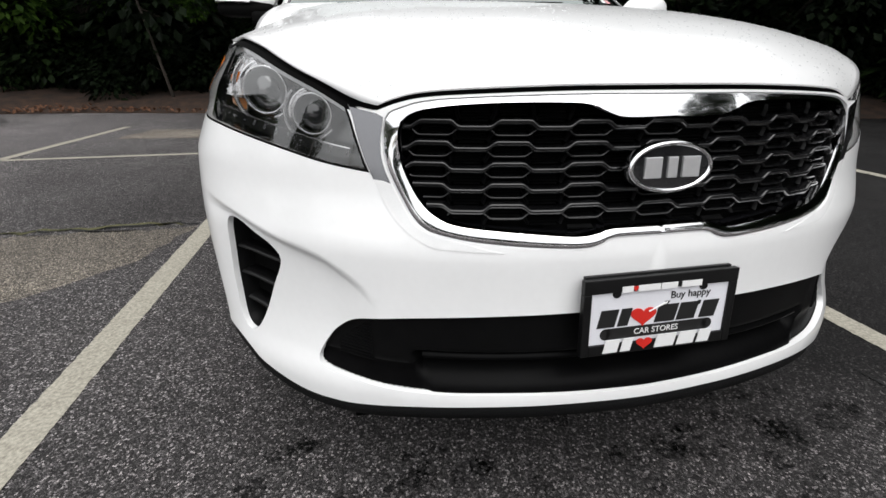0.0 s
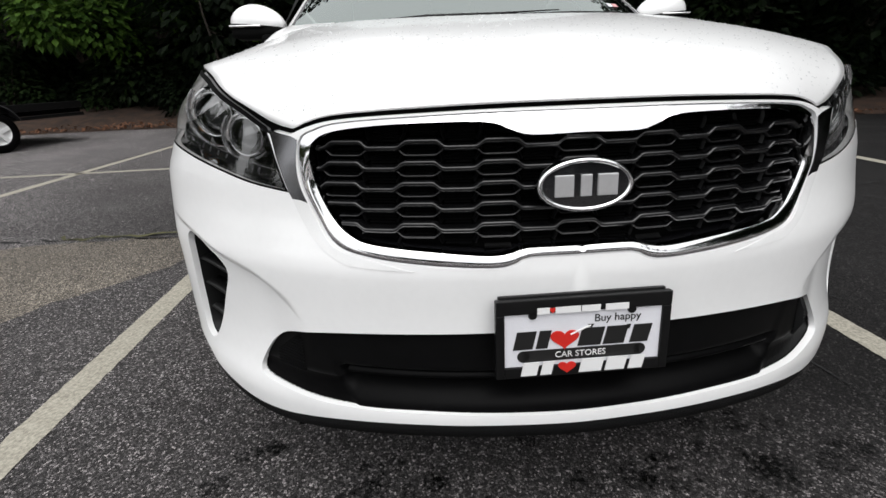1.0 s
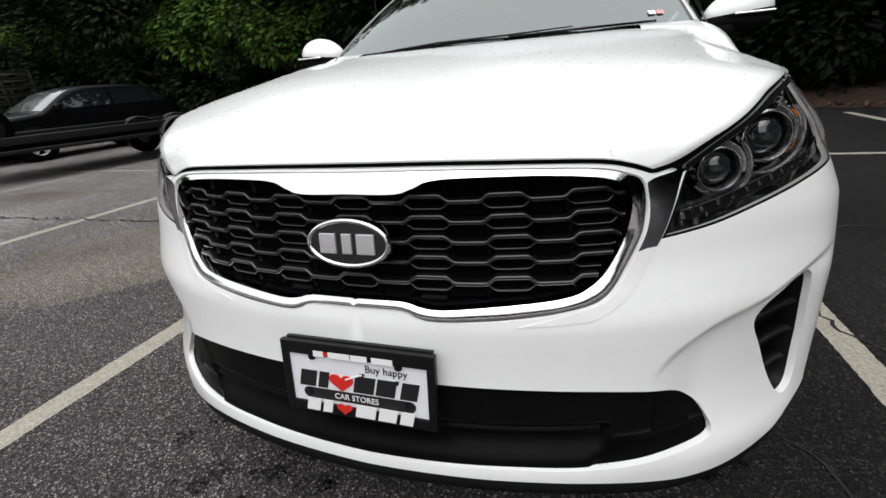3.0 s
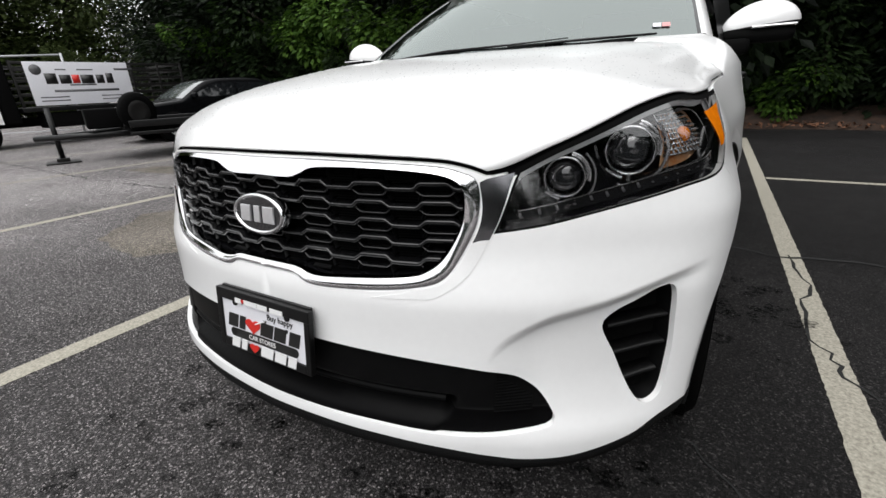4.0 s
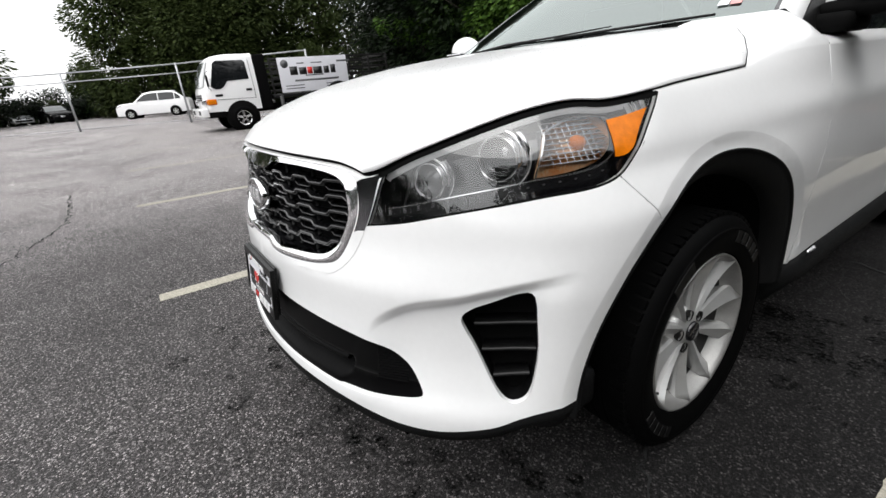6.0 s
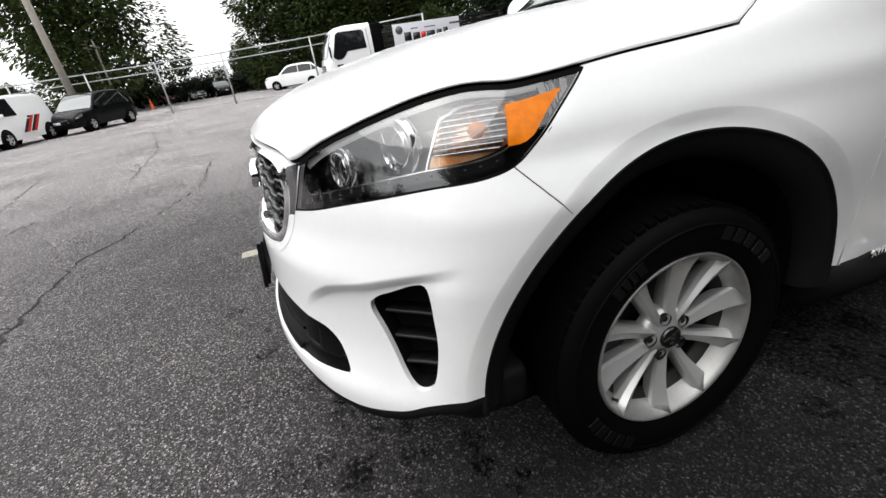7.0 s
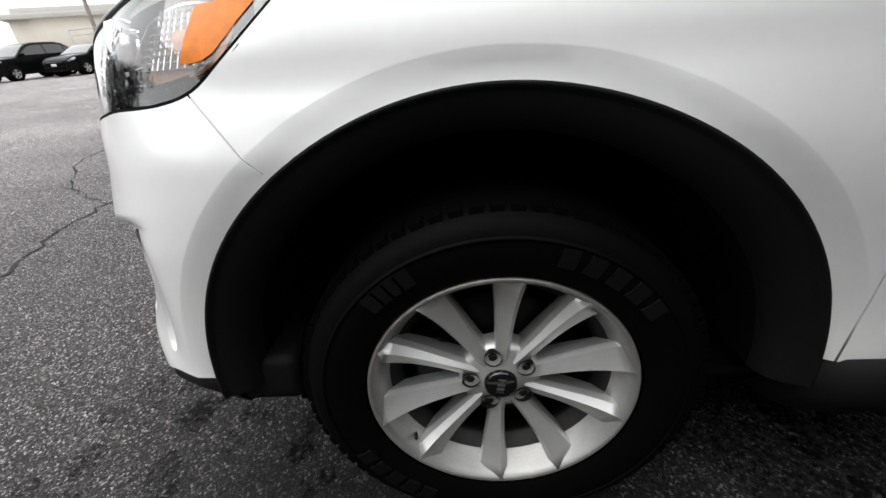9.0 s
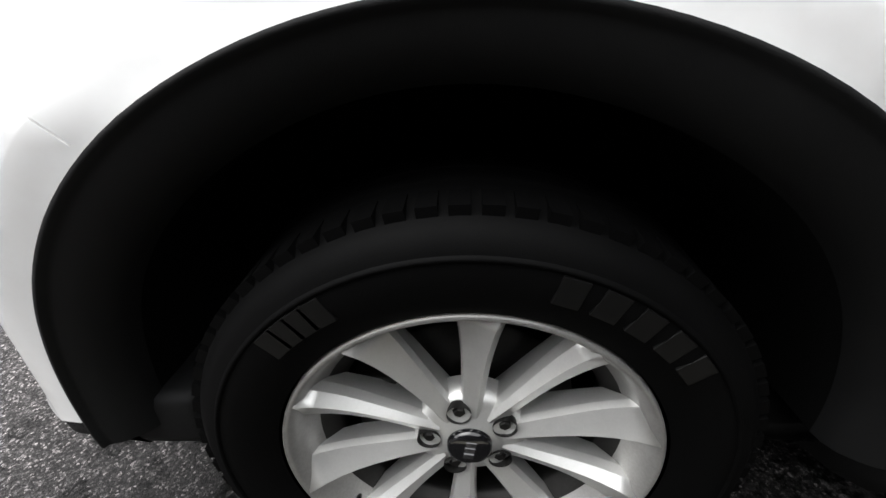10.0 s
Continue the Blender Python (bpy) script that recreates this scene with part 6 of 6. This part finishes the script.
for z in (.62, .8, 1.0, 1.25, 1.5, 1.7, 1.9, 2.05, 2.15, 2.22, 2.27, 2.30, 2.32):
    w, yf = cab_half(z), cab_front(z)
    cab_rows.append([(-w, -1.75, z), (-w, yf + .34, z), (-w * .96, yf + .14, z), (-w * .84, yf + .03, z), (0, yf, z), (w * .84, yf + .03, z), (w * .96, yf + .14, z), (w, yf + .34, z), (w, -1.75, z)])
bm = sheet(cab_rows)
bm.faces.new([bm.verts.new(p) for p in cab_rows[-1]])
bm.faces.new([bm.verts.new(p) for p in ((-1, -1.75, .62), (1, -1.75, .62), (.82, -1.76, 2.32), (-.82, -1.76, 2.32))])
cab = part("cab", bm, WHITE, truck, "white cab")
part("windscreen", sheet([[(cab_half(z) * q, cab_front(z) - .012 + .05 * abs(q) ** 4, z) for q in (-.86, -.6, 0, .6, .86)] for z in (1.40, 1.6, 1.8, 2.0, 2.14)]), SCREEN, cab)
for s in (1, -1):
    bm = bmesh.new()
    f = bm.faces.new([bm.verts.new((s * (cab_half(z) + .012), y, z)) for y, z in ((-3.17, 1.40), (-3.05, 1.31), (-2.90, 1.31), (-2.78, 1.38), (-2.66, 1.53), (-1.98, 1.56), (-2.0, 2.06), (-2.06, 2.13), (-2.86, 2.14), (-2.96, 2.08))])
    bmesh.ops.triangulate(bm, faces=bm.faces)
    part("door_window", bm, DARKGLASS, cab)
    part("door_seam", tube([(s * 1.002, -1.88, .95), (s * 1.004, -1.88, 1.3), (s * .94, -1.90, 2.15)], .007, 5), MATTE, cab)
    part("door_seam", tube([(s * 1.003, -3.10, 1.0), (s * 1.003, -1.90, .97)], .006, 5), MATTE, cab)
    part("door_handle", boxes(((min(s * .985, s * 1.02), max(s * .985, s * 1.02)), (-2.14, -1.96), (1.20, 1.27)), bevel=.008), BLACK, cab)
    part("side_marker", boxes(((min(s * .985, s * 1.012), max(s * .985, s * 1.012)), (-3.10, -2.88), (1.09, 1.16)), bevel=.008), BLACK, cab)
    part("turn_lamp", boxes(((min(s * .80, s * 1.008), max(s * .80, s * 1.008)), (-3.37, -3.10), (.86, 1.03)), bevel=.02), AMBER, cab, "amber turn lamp")
    part("headlamp", boxes(((min(s * .55, s * .90), max(s * .55, s * .90)), (-3.485, -3.36), (.86, 1.03)), bevel=.02), REFLECT, cab)
    part("mirror", boxes(((min(s * 1.04, s * 1.14), max(s * 1.04, s * 1.14)), (-3.28, -3.22), (1.40, 1.74)), bevel=.02), BLACK, cab)
    part("mirror_arm", tube([(s * .96, -3.16, 1.86), (s * 1.09, -3.25, 1.80), (s * 1.09, -3.25, 1.36), (s * 1.0, -3.18, 1.30)], .012, 6), BLACK, cab)
    disc = part("arch", lathe([(0, .0), (.50, .0), (.51, -.02), (.51, -.30)], 32), MATTE, cab)
    disc.matrix_local = Matrix.Translation((s * 1.006, -2.38, .42)) @ Matrix.Diagonal((s, 1, 1, 1))
    tyre_wheel(truck, 1.02, -2.38, .38, .24, s, CHROME)
    tyre_wheel(truck, 1.0, 1.35, .38, .5, s, DULL)
bumper_bar = part("front_bumper", boxes(((-1.0, 1.0), (-3.62, -3.40), (.50, .76)), bevel=.03), WHITE, truck)
for x in (-.72, -.5, .5, .72):
    part("bumper_slot", boxes(((x - .07, x + .07), (-3.626, -3.60), (.57, .70)), bevel=.005), MATTE, bumper_bar)
part("step", boxes(((-.99, .99), (-3.40, -2.9), (.46, .64)), bevel=.02), MATTE, truck)
for z in (1.02, 1.09, 1.16):
    part("grille", boxes(((-.5, .5), (-3.475, -3.43), (z - .02, z + .02)), bevel=.005), BLACK, truck)
part("chassis", boxes(((-.45, .45), (-3.1, 3.1), (.50, .72))), MATTE, truck)
part("exhaust_box", boxes(((-.9, .95), (-1.70, -1.35), (.6, 2.28)), bevel=.05), MATTE, truck, "black headboard")
part("deck", boxes(((-1.05, 1.05), (-1.3, 3.2), (.88, 1.0)), bevel=.02), BLACK, truck)
part("tool_box", boxes(((.55, 1.0), (-.9, .5), (.45, .85)), bevel=.03), MATTE, truck)
for y in (-1.25, -.3, .65, 1.6, 2.4, 3.15):
    for s in (1, -1):
        part("stake", boxes(((s * 1.02 - .025, s * 1.02 + .025), (y - .03, y + .03), (1.0, 2.15)), bevel=.005), DULL, truck)
for z in (1.12, 1.32, 1.52, 1.72, 1.92, 2.1):
    for s in (1, -1):
        part("slat", boxes(((s * 1.02 - .012, s * 1.02 + .012), (-1.28, 3.18), (z - .035, z + .035)), bevel=.005), DULL, truck)
    part("slat", boxes(((-1.02, 1.02), (3.14, 3.17), (z - .035, z + .035)), bevel=.005), DULL, truck)
sign = part("sign_board", boxes(((1.05, 1.075), (-1.0, 1.48), (1.03, 2.13)), bevel=.004), PLATE, truck, "white sign board with black print")
for y0, y1, z0, z1, mat in ((-.62, -.36, 1.57, 1.84, INK), (-.30, -.04, 1.57, 1.80, INK), (.20, .52, 1.57, 1.80, INK), (.58, .78, 1.57, 1.80, INK), (.84, 1.02, 1.57, 1.84, INK), (-.1, .55, 1.52, 1.56, SATIN), (-.5, 1.1, 1.36, 1.42, SATIN), (-.85, -.2, 1.22, 1.25, SATIN), (.6, 1.5, 1.22, 1.25, SATIN), (-.85, -.2, 1.13, 1.16, SATIN), (.6, 1.5, 1.13, 1.16, SATIN), (-.35, -.1, 1.92, 1.95, SATIN), (.15, .55, 1.92, 1.95, SATIN), (1.1, 1.6, 1.92, 1.98, SATIN)):
    part("print_bar", boxes(((1.074, 1.078), (y0, y1), (z0, z1))), mat, sign)
bm = lathe([(0, 1.079), (.13, 1.079), (.13, 1.074)], 28)
bmesh.ops.translate(bm, verts=bm.verts, vec=(0, -.78, 1.93))
part("round_mark", bm, SATIN, sign)
part("print_heart", boxes(((1.0745, 1.0785), (-.01, .17), (1.58, 1.80)), bevel=.0), RED, sign)

# low black trailer with tandem wheels
trailer = thing("trailer", "low black tandem-axle utility trailer", "trailer", "", pose(-8.43, 6.14, 0, 0, 0, -20))
part("deck", boxes(((-.95, .95), (-2.3, 2.9), (.52, .60)), bevel=.01), MATTE, trailer)
for s in (1, -1):
    part("rail", boxes(((s * 1.0 - .03, s * 1.0 + .03), (-2.3, 2.9), (.60, .72)), bevel=.01), BLACK, trailer)
    part("rail", boxes(((s * 1.0 - .03, s * 1.0 + .03), (-2.3, 2.9), (.46, .52)), bevel=.01), BLACK, trailer)
    for y in (.58, 1.36):
        tyre_wheel(trailer, 1.16, y, .32, .2, s, PALE)
        guard = part("fender", lathe([(.40, .06), (.42, .05), (.42, -.17), (.40, -.17)], 14, "x", start=-75, sweep=150), FENDER_SHADE, trailer, "grey metal fender, tree shade in its colour")
        guard.matrix_local = Matrix.Translation((s * 1.10, y, .36)) @ Matrix.Diagonal((s, 1, 1, 1))
part("tongue", tube([(-.7, -2.3, .5), (0, -3.7, .48)], .05, 8, tube([(.7, -2.3, .5), (0, -3.7, .48)], .05, 8)), BLACK, trailer)
part("jack", tube([(-.15, -3.4, .03), (-.15, -3.4, 1.0)], .045, 10), BLACK, trailer, "black tongue jack")
part("jack_foot", boxes(((-.42, .12), (-3.66, -3.14), (.0, .03)), ((-.25, -.05), (-3.5, -3.3), (.03, .09)), bevel=.005), DULL, trailer)
spare = part("spare_wheel", lathe([(.10, .05), (.2, .07), (.33, .06), (.36, 0), (.33, -.06), (.2, -.07), (.1, -.05)], 32), RUBBER, trailer, "spare wheel standing on the deck")
spare.matrix_local = Matrix.Translation((.75, -2.1, .86)) @ Matrix.Rotation(radians(25), 4, "Z")
spare_rim = part("spare_rim", lathe([(0, .045), (.10, .055), (.2, .072), (.215, .06)], 24), DULL, trailer)
spare_rim.matrix_local = Matrix.Translation((.75, -2.1, .86)) @ Matrix.Rotation(radians(25), 4, "Z")
part("winch_box", boxes(((-.35, .55), (-2.9, -2.35), (.60, .95)), bevel=.03), MATTE, trailer)

# ---- poles, cone, building ----
WOOD = material("weathered_pole", (.34, .31, .27), .9, vary=.3, scale=8, bump=.6, bump_scale=60)
def utility_pole(x, y, lx, ly, h, r):
    p = thing("utility_pole", "weathered wooden utility pole by the fence", "pole", "poles")
    part("shaft", tube([(x, y, 0), (x + lx * .5, y + ly * .5, h * .5), (x + lx, y + ly, h)], r, 12, None, [r * 1.1, r * .95, r * .8]), WOOD, p)
    part("crossarm", tube([(x + lx - .9, y + ly, h - .6), (x + lx + .9, y + ly, h - .6)], .07, 6), WOOD, p)
    return p


utility_pole(-26.6, -9.2, -.1, -.3, 11, .16)
utility_pole(-40, -30, 0, 0, 11, .16)
utility_pole(-45, -12.4, 0, 0, 6, .09)
utility_pole(-46, -13.2, 0, 0, 6, .09)
CONE = material("orange_cone", (.75, .12, .02), .6, vary=.15, scale=20)
cone = thing("traffic_cone", "orange traffic cone beyond the fence", "cone", "", pose(-47, -10.5, 0))
part("cone_body", lathe([(.17, .03), (.03, .9), (0, .9)], 16, "z"), CONE, cone)
part("cone_base", boxes(((-.22, .22), (-.22, .22), (0, .04)), bevel=.01), CONE, cone)
building = thing("building", "long cream commercial building with a low gable", "building", "", pose(-62, -43, 0, 0, 0, 36))
part("wall", boxes(((-16, 16), (-9, 9), (0, 4.3))), CREAM, building)
ROOF = material("pale_roof", (.50, .49, .46), .8, vary=.1, scale=.8)
part("roof", boxes(((-16.6, 16.6), (-9.6, 9.6), (4.3, 4.75)), ((-15.6, 15.6), (-8.6, 8.6), (4.75, 5.3)), bevel=.05), ROOF, building)
bm = bmesh.new()
vs = [bm.verts.new(p) for p in ((-5, 9.2, 5.3), (5, 9.2, 5.3), (0, 9.2, 7.0), (-5, 4, 5.3), (5, 4, 5.3), (0, 4, 7.0))]
for f in ((0, 1, 2), (3, 5, 4), (0, 2, 5, 3), (1, 4, 5, 2)):
    bm.faces.new([vs[i] for i in f])
part("gable", bm, CREAM, building, flat=True)
for x in (-12, -7, 7, 12):
    part("window", boxes(((x - 1.2, x + 1.2), (8.99, 9.06), (1.4, 3.2))), DARKGLASS, building)
part("door", boxes(((-1.2, 1.2), (8.99, 9.06), (0, 2.6))), DARKGLASS, building)
part("fascia", boxes(((-16.7, 16.7), (9.45, 9.7), (3.8, 4.4)), bevel=.05), ROOF, building)
for i in range(5):
    a, b = (-40 + i * 3, -30), (-26.6, -9.4)
tagged(part("power_line", tube([(-40, -30, 10.4), (-33, -20, 9.9), (-26.7, -9.5, 10.4), (-22, 8, 10.2)], .02, 5), MATTE), "overhead power line between poles", "cable")
